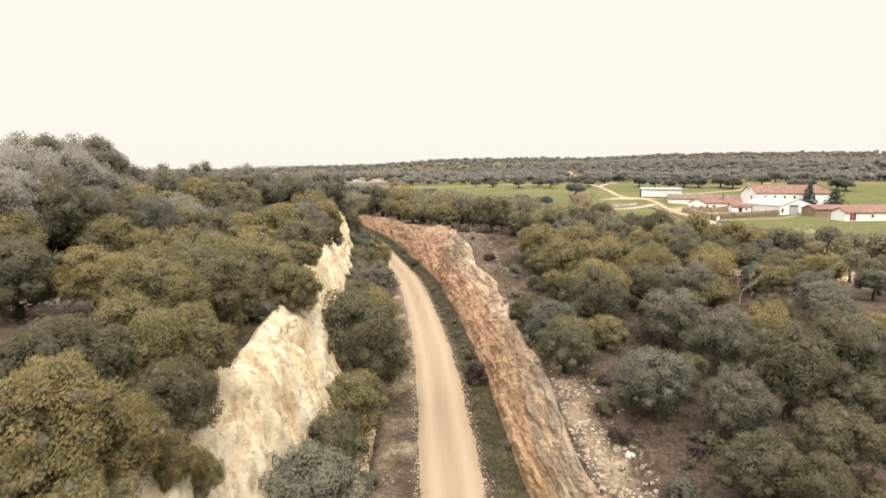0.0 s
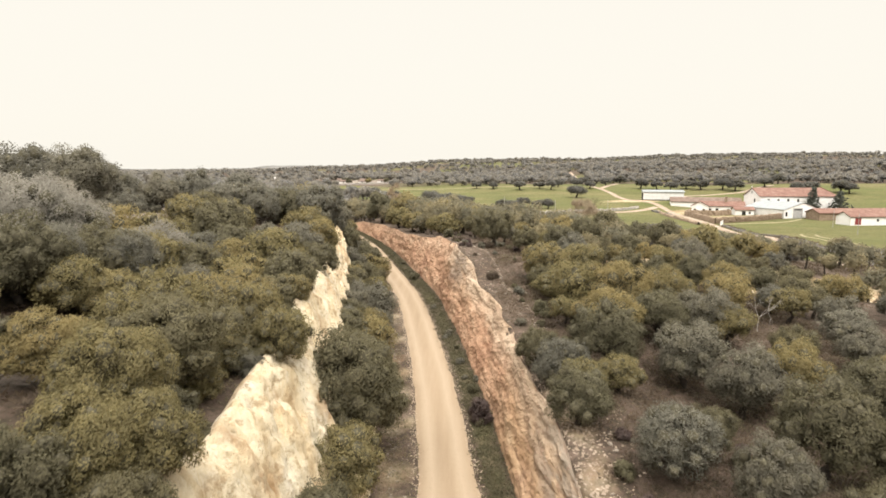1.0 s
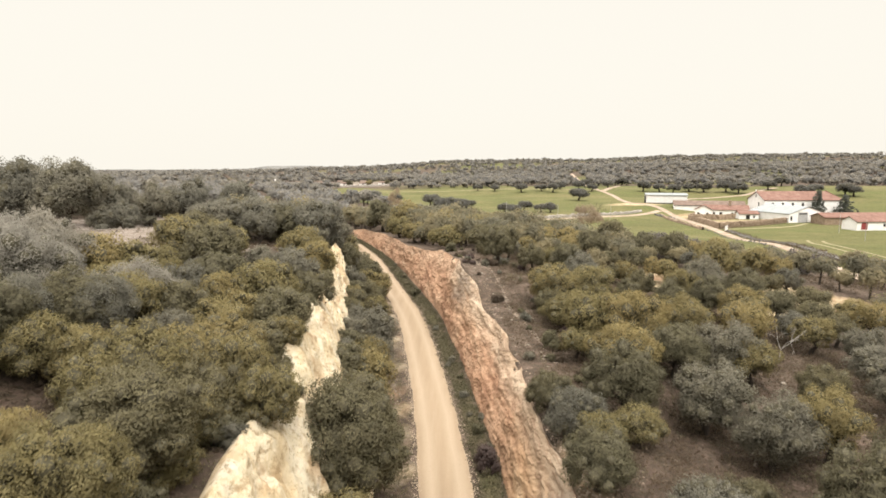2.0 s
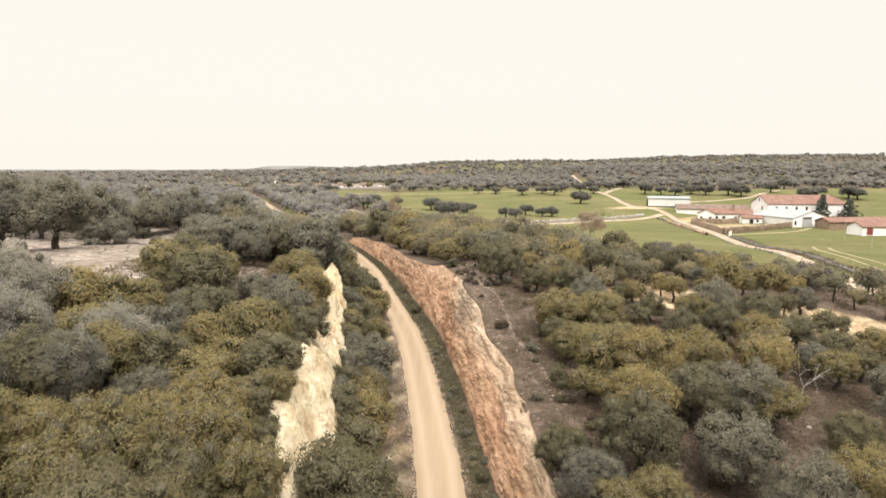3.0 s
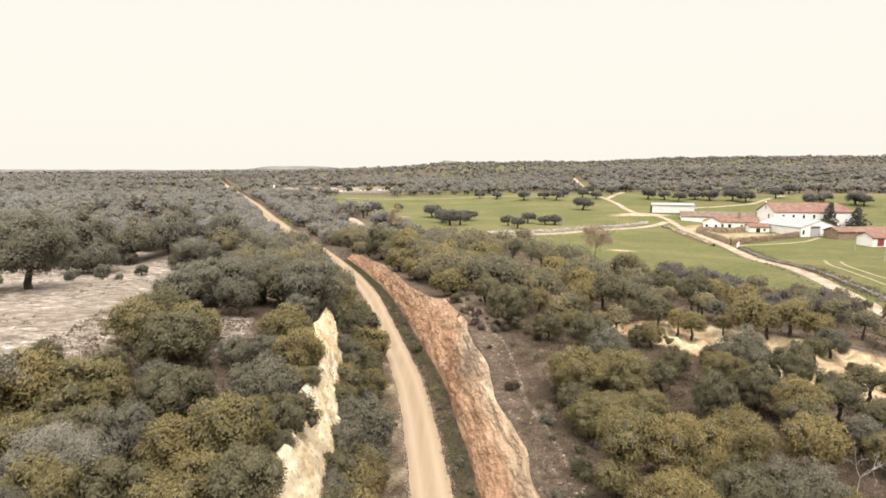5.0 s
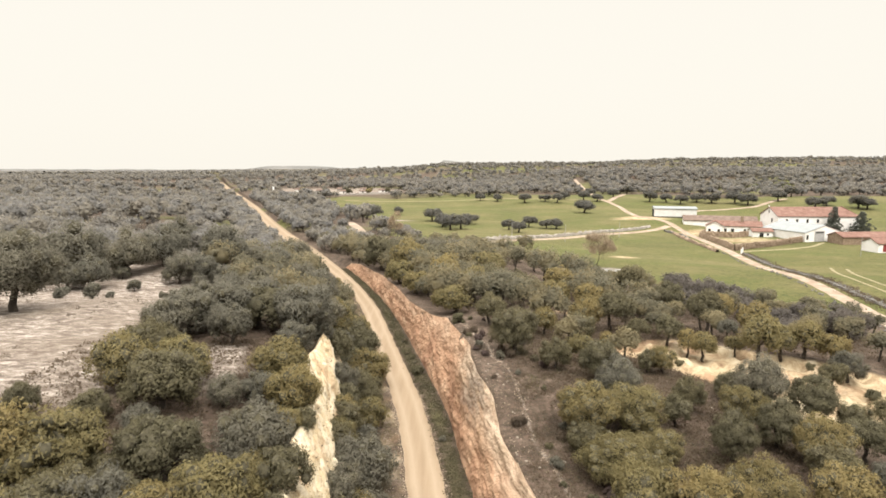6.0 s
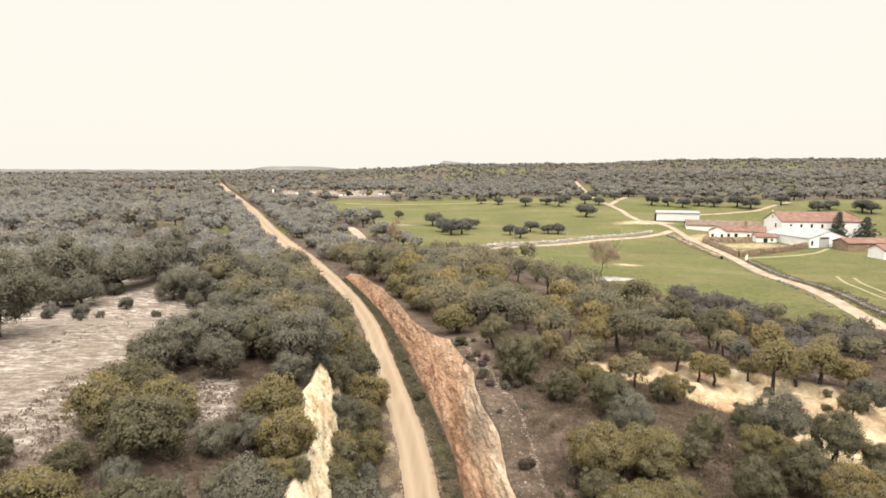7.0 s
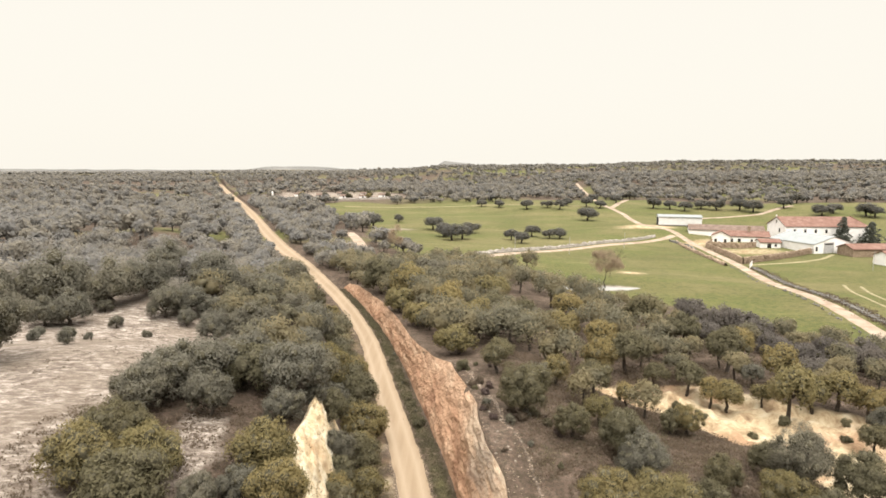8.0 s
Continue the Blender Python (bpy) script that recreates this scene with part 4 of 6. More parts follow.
def plant_list(rows, kind, kinds=6, grow=1.08, grey=0.12, plain_green=(0, 1, 3, 4)):
    """Listed trees of one kind; grey: the share of grey green ones among the plain green."""
    for x, y, r in rows:
        i, r = random.choice((2, 5) if random.random() < grey else plain_green) % kinds, r * grow * random.uniform(0.95, 1.08)
        u, room = x - float(track_x(y)), 1.55 + 0.86 * r
        if abs(u) < room and y < 140:
            x += math.copysign(room - abs(u), u)
        edge = float(face_top(y)) + 0.5 * r
        u = x - float(track_x(y))
        if 4 < y < 138 and 0 < u < edge:
            x += edge - u
        if 17 < y < 62 and -12 < u < -6.1:
            x = min(x, float(track_x(y)) - 5.9 - 0.8 * float(smooth(28, 48, y)) - 0.42 * r)
        if 17 < y < 62 and -6.1 <= u < 0:
            x = max(x, float(track_x(y)) - 5.55 - 0.9 * float(smooth(30, 50, y)) + 0.42 * r)
        low = kind == "fine_grove" and x - float(track_x(y)) < 8.2 and y < 40
        kind_here = "fine" if low else "finest" if kind == "fine" and (y < 20 or r > 1.9) else "fine_grove" if kind == "grove" and r > 1.75 else kind
        plant(kind_here, i % 3 if kind_here == "finest" else i, x, y, r, random.uniform(0, 6.28), random.uniform(0.9, 1.15))
        PLANTED.append((x, y, r))


for rows in (LEFT_NEAR2, LEFT_FIRST, BANK_FIRST):
    plant_list(rows, "fine", grow=1.22, grey=0.05, plain_green=(0, 1, 1, 4))
for rows in (TRACKSIDE3, TRACKSIDE4):
    plant_list(rows, "fine", grow=1.08, grey=0.1)
sage = oak(170, 36000, 0.0205, 170, 0.95, 0.82, M_SAGE, "sage_shrub", "pale grey green bushy shrub below the sandy slope", puff=0.5)
sage.matrix_world = Matrix.LocRotScale((-3.9, 14.6, float(land(-3.9, 14.6)) - 0.3), Euler((0, 0, 1.0)), (1.95, 1.95, 1.85))
tagged(sage, category="shrub", label="pale grey green bushy shrub below the sandy slope", group="shrubs")
PLANTED.append((-3.75, 14.4, 1.5))
plant_list(GROVE_NEAR2, "fine_grove", grow=1.1)
# mostly the darkest leaves here, the grove's deep shade put into the choice
plant_list(GROVE_FIRST, "fine_grove", grow=1.1, grey=0.1, plain_green=(0, 3))
# haze put into the leaf choice: pale on the hill, mostly grey beyond
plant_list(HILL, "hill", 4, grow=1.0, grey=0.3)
plant_list([row for row in LEFT_MID if row[1] > 53], "near", grow=1.25, grey=0.75)
plant_list([row for row in LEFT_MID if row[1] <= 53], "near", grow=1.25, grey=0.1, plain_green=(1, 4, 0))
plant_list(LEFT_NEAR, "near", grow=1.25, grey=0.12, plain_green=(0, 1, 1, 4))
for rows in (TRACKSIDE, TRACKSIDE2, VERGE_OAKS, BANK_OAKS):
    plant_list(rows, "near", grow=1.16, grey=0.15)
PLANTED.append((-4.1, 29.5, 2.40))
plant("finest", 0, -4.1, 29.5, 2.40, 0.7, 1.0)
for x, y, r in EDGE_OAKS:
    plant("fine", random.choice((0, 1, 4)), x, y, r, y * 2.9, 0.85, 0.15)
    PLANTED.append((x, y, r))
LEDGE_OAKS = [(-8.8, 46.5, 0.83), (-9.4, 60.0, 1.01), (-7.9, 37.0, 0.69), (-9.8, 48.8, 1.42), (-10.9, 61.9, 0.90), (-8.1, 54.8, 1.54), (-10.8, 73.8, 1.50)]
for x, y, r in SLOPE_OAKS + LEDGE_OAKS:
    plant("near", random.choice((0, 1, 2, 3)), x, y, r, y * 3.7, 1.0)
    PLANTED.append((x, y, r))
plant_list(GROVE_NEAR, "grove", grow=1.12)
for x, y, r in CLEARING_OAKS:
    plant("fine_grove", 2, x, y, r, x, 1.02)
    PLANTED.append((x, y, r))
plant_list(GROVE, "grove", grow=1.06)
for k, (x, y, r) in enumerate(PIT_OAKS):
    plant("fine_grove", (0, 3, 2, 0, 4)[k % 5], x, y, r, y * 2.3, 1.0 + 0.12 * (k % 2))
    PLANTED.append((x, y, r))
for k, (x, y, r) in enumerate(SPREADING_OAKS):
    plant("fine", (1, 4, 0)[k % 3], x, y, r, y * 3.1, 0.92)
    PLANTED.append((x, y, r))
plant_list(LEFT_FAR, "far_left", 4, grow=1.15)
plant_list(RIGHT_FAR, "mid")
plant_list(GROVE_FAR, "grove_mid", grow=1.12)
plant_list(HEDGE, "hedge", 3)


def allowed(x, y, r):
    """Whether wild trees may grow at a place: off the track, lanes, meadow, clearings and farm."""
    u = x - float(track_x(y))
    if abs(u) < (1.3 + 0.9 * r if y < 100 else 2.6 + 0.9 * r if u > 0 else 4.2 + 1.15 * r):
        return False
    if (0 < y < 86 and -7.2 - 0.8 * r < x - float(track_x(y)) < 7.5) or (80 < y < 116 and 0 < x - float(track_x(y)) < 5.0 + 0.6 * r):
        return False
    px, py = np.array([x]), np.array([y])
    for poly in (MEADOW, SANDPIT, CLEARING, BARE, GAP):
        if inside(poly, px, py, 0.5)[0] > 0.3:
            return False
    for line in (LANE, CROSS_LANE):
        if near_line(line, px, py)[0] < 3 + r:
            return False
    if math.hypot(x + 94, y - 143) < 5 or math.hypot(x + 32.7, y - 114) < 3 + r or math.hypot(x + 35, y - 197) < 5 + r or near_line([(-24, 188), (-28.5, 209), (-38, 245)], px, py)[0] < 2 + r:
        return False
    if math.hypot(x - 34, y - 155) < 17 or (88 < x < 200 and 190 < y < 330):
        return False
    return not inside([(-140, 462), (-116, 408), (-62, 420), (-30, 452), (-30, 480), (-50, 540), (-140, 540)], px, py, 2)[0] > 0.5


CELLS = {}


def crowded(x, y, r, room):
    for ax, ay, ar in CELLS.get((int(x // 12), int(y // 12)), ()):
        if math.hypot(ax - x, ay - y) < (ar + r) * room:
            return True
    return False


def note(x, y, r):
    for i in (-1, 0, 1):
        for j in (-1, 0, 1):
            CELLS.setdefault((int(x // 12) + i, int(y // 12) + j), []).append((x, y, r))


for row in PLANTED:
    note(*row)


def scatter(kind, tries, box, radius, room, limit, want=None):
    x0, x1, y0, y1 = box
    done = 0
    for _ in range(tries):
        x, y, r = random.uniform(x0, x1), random.uniform(y0, y1), random.uniform(*radius)
        if want and random.random() > want(x, y):
            continue
        if crowded(x, y, r, room) or not allowed(x, y, r):
            continue
        note(x, y, r)
        plant(kind, random.randrange(6), x, y, r, random.uniform(0, 6.28), random.uniform(0.85, 1.1))
        done += 1
        if done >= limit:
            break


scatter("fine", 300, (-24, -7, 2, 33), (1.1, 1.8), 0.62, 14)
scatter("near", 700, (-24, -7, 30, 50), (0.9, 1.3), 0.62, 22)
scatter("fine_grove", 200, (12, 30, 18, 36), (1.1, 1.7), 0.85, 6)
scatter("grove", 260, (12, 32, 18, 46), (1.1, 1.7), 1.0, 8)
scatter("grove", 500, (17, 38, 32, 47), (1.2, 1.7), 0.95, 7)
scatter("grove", 300, (15, 34, 46, 56), (1.1, 1.5), 1.1, 3)


def far_wood(name, label, box, tries, radius, room, sprays, spray, clumps, seed, want, leaves=None, mid=1.2, squash=1.0):
    """Woods past counting, joined into one; mid: how high the crowns stand, for their width."""
    rng = np.random.default_rng(seed)
    forms = []
    for _ in range(5):
        c, r = crown_clumps(rng, clumps, 1.0, 0.64, mid, 0.62)
        r = r * 1.25
        v1, f1, n1 = leaf_cloud(rng, c, r, sprays, spray, np.array([0, 0, mid - 0.4]))
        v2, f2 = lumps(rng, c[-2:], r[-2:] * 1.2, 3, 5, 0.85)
        lean = rng.normal(0, 0.08, 2)
        v3 = np.array([(0.10 * k * math.cos(a) + lean[0] * z, 0.10 * k * math.sin(a) + lean[1] * z, z) for z, k in ((-0.2, 1.0), (mid - 0.1, 0.6)) for a in (0.3, 2.4, 4.5)])
        f3 = np.array([(0, 1, 4), (0, 4, 3), (1, 2, 5), (1, 5, 4), (2, 0, 3), (2, 3, 5)])
        o = len(v1) + len(v2)
        forms.append((np.concatenate([v1, v2, v3]), np.concatenate([f1, f2 + len(v1), f3 + o]), np.concatenate([n1, np.zeros((len(v2) + 6, 3))]), [0] * (len(f1) + len(f2)) + [1] * 6))
    x0, x1, y0, y1 = box
    xs, ys, rs = rng.uniform(x0, x1, tries), rng.uniform(y0, y1, tries), rng.uniform(*radius, tries)
    ok = rng.uniform(0, 1, tries) < want(xs, ys)
    verts, faces, normals, index, o = [], [], [], [], 0
    zs = land(xs, ys)
    for x, y, z, r in zip(xs[ok], ys[ok], zs[ok], rs[ok]):
        if crowded(x, y, r, room) or not allowed(x, y, r):
            continue
        note(x, y, r)
        v, f, n, which = forms[int(rng.integers(5))]
        index += which
        a = rng.uniform(0, 6.28)
        ca, sa = math.cos(a) * r, math.sin(a) * r
        verts.append(np.stack([v[:, 0] * ca - v[:, 1] * sa + x, v[:, 0] * sa + v[:, 1] * ca + y, v[:, 2] * r * squash * rng.uniform(0.85, 1.1) + z], -1))
        faces.append(f + o)
        turned = np.stack([n[:, 0] * ca - n[:, 1] * sa, n[:, 0] * sa + n[:, 1] * ca, n[:, 2] * r], -1)
        normals.append(turned / (np.linalg.norm(turned, axis=1)[:, None] + 1e-9))
        o += len(v)
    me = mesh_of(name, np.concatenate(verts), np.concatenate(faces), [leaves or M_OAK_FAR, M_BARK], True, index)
    me.normals_split_custom_set_from_vertices(np.concatenate(normals).tolist())
    tagged(new(name, me), label, "trees", kind="stuff")


def in_view(x, y):
    return (np.abs(x) < y * 0.85 + 25)


far_wood("scrub_oaks", "olive and grey green holm oaks crowding the slopes", (-34, 36, 60, 172), 3700, (1.6, 2.9), 0.66, 1100, 0.07, 20, 6, lambda x, y: in_view(x, y) * np.where(x > -5, (y > 84) * np.where(x > 10, 0.05, 1.0), np.where((x < -18) & (y < 92), 0.0, 0.7)), M_OAK_SCRUB)
# these oaks are grey from the haze in their leaf colour
far_wood("dusty_oaks", "holm oaks around the pale clearing, haze in their grey", (-90, -34, 60, 172), 2600, (1.8, 3.2), 0.72, 700, 0.09, 18, 16, lambda x, y: in_view(x, y) * 0.6, M_OAK_FAR, 1.1, 0.9)
far_wood("grove_oaks", "small holm oaks on bare brown soil", (10, 60, 52, 112), 900, (1.2, 2.1), 1.0, 1000, 0.095, 18, 7, lambda x, y: np.where((x < 36) & (y < 68), 0.0, 0.42), M_OAK_SCRUB, 1.5)
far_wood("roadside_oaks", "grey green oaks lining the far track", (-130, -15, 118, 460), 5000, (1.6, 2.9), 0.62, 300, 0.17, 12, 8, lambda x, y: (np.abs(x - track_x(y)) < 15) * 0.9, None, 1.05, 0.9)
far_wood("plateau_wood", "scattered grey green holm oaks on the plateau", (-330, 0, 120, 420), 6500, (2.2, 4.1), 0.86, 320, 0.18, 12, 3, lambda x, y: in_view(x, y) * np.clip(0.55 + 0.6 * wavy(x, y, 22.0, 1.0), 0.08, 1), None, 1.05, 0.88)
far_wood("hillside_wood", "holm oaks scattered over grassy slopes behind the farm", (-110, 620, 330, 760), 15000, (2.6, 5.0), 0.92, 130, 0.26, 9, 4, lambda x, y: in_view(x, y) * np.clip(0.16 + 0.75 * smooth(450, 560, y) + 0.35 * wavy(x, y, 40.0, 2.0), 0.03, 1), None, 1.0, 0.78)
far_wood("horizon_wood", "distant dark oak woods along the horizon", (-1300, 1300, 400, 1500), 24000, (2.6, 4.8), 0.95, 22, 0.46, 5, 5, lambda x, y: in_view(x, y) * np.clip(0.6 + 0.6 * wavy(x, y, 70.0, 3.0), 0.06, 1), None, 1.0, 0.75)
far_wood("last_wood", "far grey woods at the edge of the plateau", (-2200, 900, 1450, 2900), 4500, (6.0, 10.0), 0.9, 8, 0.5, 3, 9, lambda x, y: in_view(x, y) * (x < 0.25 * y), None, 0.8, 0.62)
# ---- farm ----
def box_bm(x0, x1, y0, y1, z0, z1):
    bm = bmesh.new()
    bmesh.ops.create_cube(bm, size=1)
    for v in bm.verts:
        v.co = ((x0 + x1) / 2 + v.co.x * (x1 - x0), (y0 + y1) / 2 + v.co.y * (y1 - y0), (z0 + z1) / 2 + v.co.z * (z1 - z0))
    return bm


def poly_bm(verts, faces):
    bm = bmesh.new()
    vs = [bm.verts.new(v) for v in verts]
    for f in faces:
        bm.faces.new([vs[i] for i in f])
    bmesh.ops.recalc_face_normals(bm, faces=bm.faces)
    return bm


def gable_walls(length, depth, eave, ridge, hip=0.0):
    """Closed body of a house, its long side along x, from the front left corner at the origin."""
    l, d, m = length, depth, depth / 2
    v = [(0, 0, -1), (l, 0, -1), (l, d, -1), (0, d, -1), (0, 0, eave), (l, 0, eave), (l, d, eave), (0, d, eave), (0, m, ridge), (l - hip, m, ridge)]
    return poly_bm(v, [(0, 1, 5, 4), (1, 2, 6, 5), (5, 6, 9), (2, 3, 7, 6), (3, 0, 4, 8, 7), (4, 5, 9, 8), (6, 7, 8, 9)])


def roof_slab(length, depth, eave, ridge, over, side, thick=0.22, hip=0.0, ribs=0):
    """One slope of a gable roof as a slab with thickness; side 0 is the front. ribs: rolls of tiles down the slope."""
    m = depth / 2
    rise = (ridge - eave) / m
    y0, z0 = (-over, eave - over * rise) if side == 0 else (depth + over, eave - over * rise)
    n = max(1, ribs)
    v, f = [], []
    for i in range(2 * n + 1):
        k = i / (2 * n)
        x_low = -over + (length + 2 * over) * k
        x_top = -over + (length + 2 * over - hip) * k
        up = 0.07 * (i % 2) if ribs else 0.0
        v += [(x_low, y0, z0 + thick + up), (x_top, m, ridge + thick + up), (x_low, y0, z0), (x_top, m, ridge)]
        if i:
            a, b = 4 * i - 4, 4 * i
            f += [(a, b, b + 1, a + 1), (a + 2, a + 3, b + 3, b + 2), (a, a + 2, b + 2, b), (a + 1, b + 1, b + 3, a + 3)]
    f += [(0, 1, 3, 2), (4 * 2 * n, 4 * 2 * n + 2, 4 * 2 * n + 3, 4 * 2 * n + 1)]
    return poly_bm(v, f)


def building(name, label, x, y, turn, length, depth, eave, ridge, wall=None, roof=None, over=0.35, hip=0.0, ribs=24, base=None):
    """A house with its front left corner at (x, y), front to -y before the turn, in degrees."""
    thing = new(name)
    z = float(land(x, y)) if base is None else base
    thing.matrix_world = pose(x, y, z, 0, 0, turn)
    part("wall", gable_walls(length, depth, eave, ridge, hip), wall or M_WASH, thing)
    for side in (0, 1):
        part("roof", roof_slab(length, depth, eave, ridge, over, side, hip=hip, ribs=ribs), roof or M_TILE, thing)
    return tagged(thing, label, "building", "farm buildings")


def opening(thing, name, face, at, z, w, h, depth=0.0, material=None, frame=0.0, frame_mat=None):
    """A window or door set on a wall: face "front", "left" or "right"; at: metres along it from its left end."""
    p = {"front": lambda a, o, zz: (a, -o, zz), "left": lambda a, o, zz: (-o, depth - a, zz), "right": lambda a, o, zz: (depth_x(thing) + o, a, zz)}[face]
    corners = [(at, z), (at + w, z), (at + w, z + h), (at, z + h)]
    v = [p(a, 0.03, b) for a, b in corners] + [p(a, -0.15, b) for a, b in corners]
    ob = part(name, poly_bm(v, [(0, 1, 2, 3), (4, 5, 6, 7), (0, 1, 5, 4), (1, 2, 6, 5), (2, 3, 7, 6), (3, 0, 4, 7)]), material or M_DARK, thing)
    if frame:
        c2 = [(at - frame, z - frame), (at + w + frame, z - frame), (at + w + frame, z + h + frame), (at - frame, z + h + frame)]
        v = [p(a, 0.08, b) for a, b in corners] + [p(a, 0.08, b) for a, b in c2] + [p(a, -0.05, b) for a, b in corners] + [p(a, -0.05, b) for a, b in c2]
        f = []
        for i in range(4):
            j = (i + 1) % 4
            f += [(i, j, 4 + j, 4 + i), (8 + i, 8 + j, 12 + j, 12 + i), (i, j, 8 + j, 8 + i), (4 + i, 4 + j, 12 + j, 12 + i)]
        part("frame", poly_bm(v, f), frame_mat or M_WASH, ob)
    return ob


WIDTHS = {}


def depth_x(thing):
    return WIDTHS.get(thing.name, 0.0)


def farm():
    house = building("farmhouse", "long white two storey farmhouse with red tile roof", 138, 260.7, 0, 34, 14, 6.2, 9.6, hip=4.0, ribs=40, base=-4.6)
    for i in range(6):
        opening(house, "window", "front", 3.2 + 4.3 * i, 3.6, 1.0, 1.5, frame=0.12)
    for i in range(5):
        opening(house, "window", "front", 3.4 + 5.4 * i, 0.6, 1.0, 1.5, frame=0.12)
    opening(house, "window", "left", 9.0, 3.4, 1.1, 1.7, 14, frame=0.12)
    opening(house, "window", "left", 6.5, 7.2, 0.8, 1.2, 14, frame=0.1)
    part("roof", poly_bm([(34.35, -0.35, 6.2), (34.35, 14.35, 6.2), (30.35, 7, 10.24), (34.2, -0.2, 5.95), (34.2, 14.2, 5.95), (30.2, 7, 9.95)], [(0, 1, 2), (3, 5, 4), (0, 3, 4, 1), (1, 4, 5, 2), (2, 5, 3, 0)]), M_TILE, house)
    part("gable_coping", box_bm(-0.45, -0.1, 6.85, 7.15, 9.6, 10.5), M_WASH, house)

    barn = building("white_barn", "low white barn with blue grey sheet roof", 133.8, 234.5, 14, 17.3, 1, 3.6, 3.6, M_WASH, M_SHEET, ribs=0, base=-6.0)
    for child in list(barn.children):
        bpy.data.objects.remove(child)
    part("wall", poly_bm([(0, 0, -1), (17.3, 0, -1), (17.3, 21, -1), (0, 21, -1), (0, 0, 3.6), (17.3, 0, 3.6), (17.3, 21, 3.6), (0, 21, 3.6), (8.65, 0, 6.3), (8.65, 21, 6.3)],
                         [(0, 1, 5, 8, 4), (1, 2, 6, 5), (2, 3, 7, 9, 6), (3, 0, 4, 7), (4, 8, 9, 7), (8, 5, 6, 9)]), M_WASH, barn)
    for s in (0, 1):
        n, v, f = 22, [], []
        xa, xb = (-0.3, 8.65) if s == 0 else (17.6, 8.65)
        for i in range(2 * n + 1):
            yy, up = -0.25 + 21.5 * i / (2 * n), 0.05 * (i % 2)
            v += [(xa, yy, 3.62 + up), (xb, yy, 6.36 + up), (xa, yy, 3.5), (xb, yy, 6.24)]
            if i:
                a, b = 4 * i - 4, 4 * i
                f += [(a, b, b + 1, a + 1), (a + 2, a + 3, b + 3, b + 2), (a, a + 2, b + 2, b)]
        part("roof", poly_bm(v, f), M_SHEET, barn, "blue grey corrugated roof")
    door = opening(barn, "door", "front", 4.4, 0.0, 4.2, 4.0, material=M_STEEL, frame=0.15, frame_mat=M_STEEL)
    part("door_slot", box_bm(4.7, 8.3, -0.12, -0.04, 3.35, 3.75), M_DARK, door)
    opening(barn, "window", "front", 0.7, 1.0, 0.9, 1.7)

    shed = building("hay_shed", "white sheet metal hay shed with one open end", 102, 305, -13, 19.5, 9, 4.4, 5.2, M_SHEETWHITE, M_SHEET, ribs=26, base=-2.6)
    # dark slab on the closed end wall, the inside shade as its colour
    opening(shed, "shed_opening", "left", 0.6, 0.1, 7.8, 3.9, 9)
    part("plinth", box_bm(-0.15, 19.65, -0.15, 0.1, -1.0, 0.7), M_GREYSTONE, shed, "grey concrete plinth")

    byre = building("long_byre", "long white byre with weathered red tile roof", 107, 281, -18, 30, 9, 3.6, 5.4, roof=M_TILE_OLD, ribs=34, base=-5.3)
    opening(byre, "door", "left", 3.4, 0.0, 1.6, 2.2, 9)
    cottage = building("farm_cottage", "white cottage with pink tile roof and chimney", 114.5, 266, -18, 18, 8, 3.2, 5.0, ribs=26, base=-6.0)
    gable = building("cottage_wing", "white gabled cottage wing with red tile roof", 116.5, 262.4, 62, 8, 7, 3.3, 5.2, ribs=10, base=-6.0)
    opening(gable, "door", "left", 1.0, 0.0, 1.0, 2.0, 7)
    opening(gable, "door", "left", 4.6, 0.0, 1.0, 2.0, 7)
    for a, n, w, h, z in ((1.2, "window", 0.9, 1.1, 1.0), (3.4, "door", 1.1, 2.1, 0.0), (6.2, "door", 1.2, 2.2, 0.0), (11.0, "window", 0.9, 1.1, 1.0), (15.0, "window", 0.9, 1.1, 1.0)):
        opening(cottage, n, "front", a, z, w, h, frame=0.08)
    chimney = part("chimney", box_bm(10.2, 11.2, 3.0, 3.9, 4.4, 7.0), M_WALLSTONE, cottage, "dark brick chimney")
    part("cap", box_bm(10.05, 11.35, 2.85, 4.05, 7.0, 7.2), M_WALLSTONE, chimney)
    annex = building("annex", "small white annex with red tile roof", 121.5, 248.5, -8, 7.5, 5, 2.5, 3.5, ribs=10, base=-5.9)
    opening(annex, "door", "front", 2.6, 0.0, 1.5, 2.0)
    opening(annex, "window", "front", 5.3, 0.9, 0.8, 0.9)

    lodge = building("lodge", "white lodge with a red door and tile roof", 140.5, 206, 4, 22, 7, 2.7, 4.2, ribs=26, base=-5.6)
    opening(lodge, "door", "front", 1.6, 0.0, 2.3, 2.4, material=M_REDPAINT, frame=0.1)
    opening(lodge, "window", "front", 9.5, 1.0, 0.9, 1.0, frame=0.08)
    row = building("stone_outbuilding", "long stone outbuilding with low red roof", 143, 227, 3, 40, 8, 2.6, 4.0, M_WALLSTONE, ribs=44, base=-5.8)
    opening(row, "window", "front", 10.5, 0.8, 0.9, 1.0)
    opening(row, "door", "front", 20.0, 0.0, 1.2, 2.0)


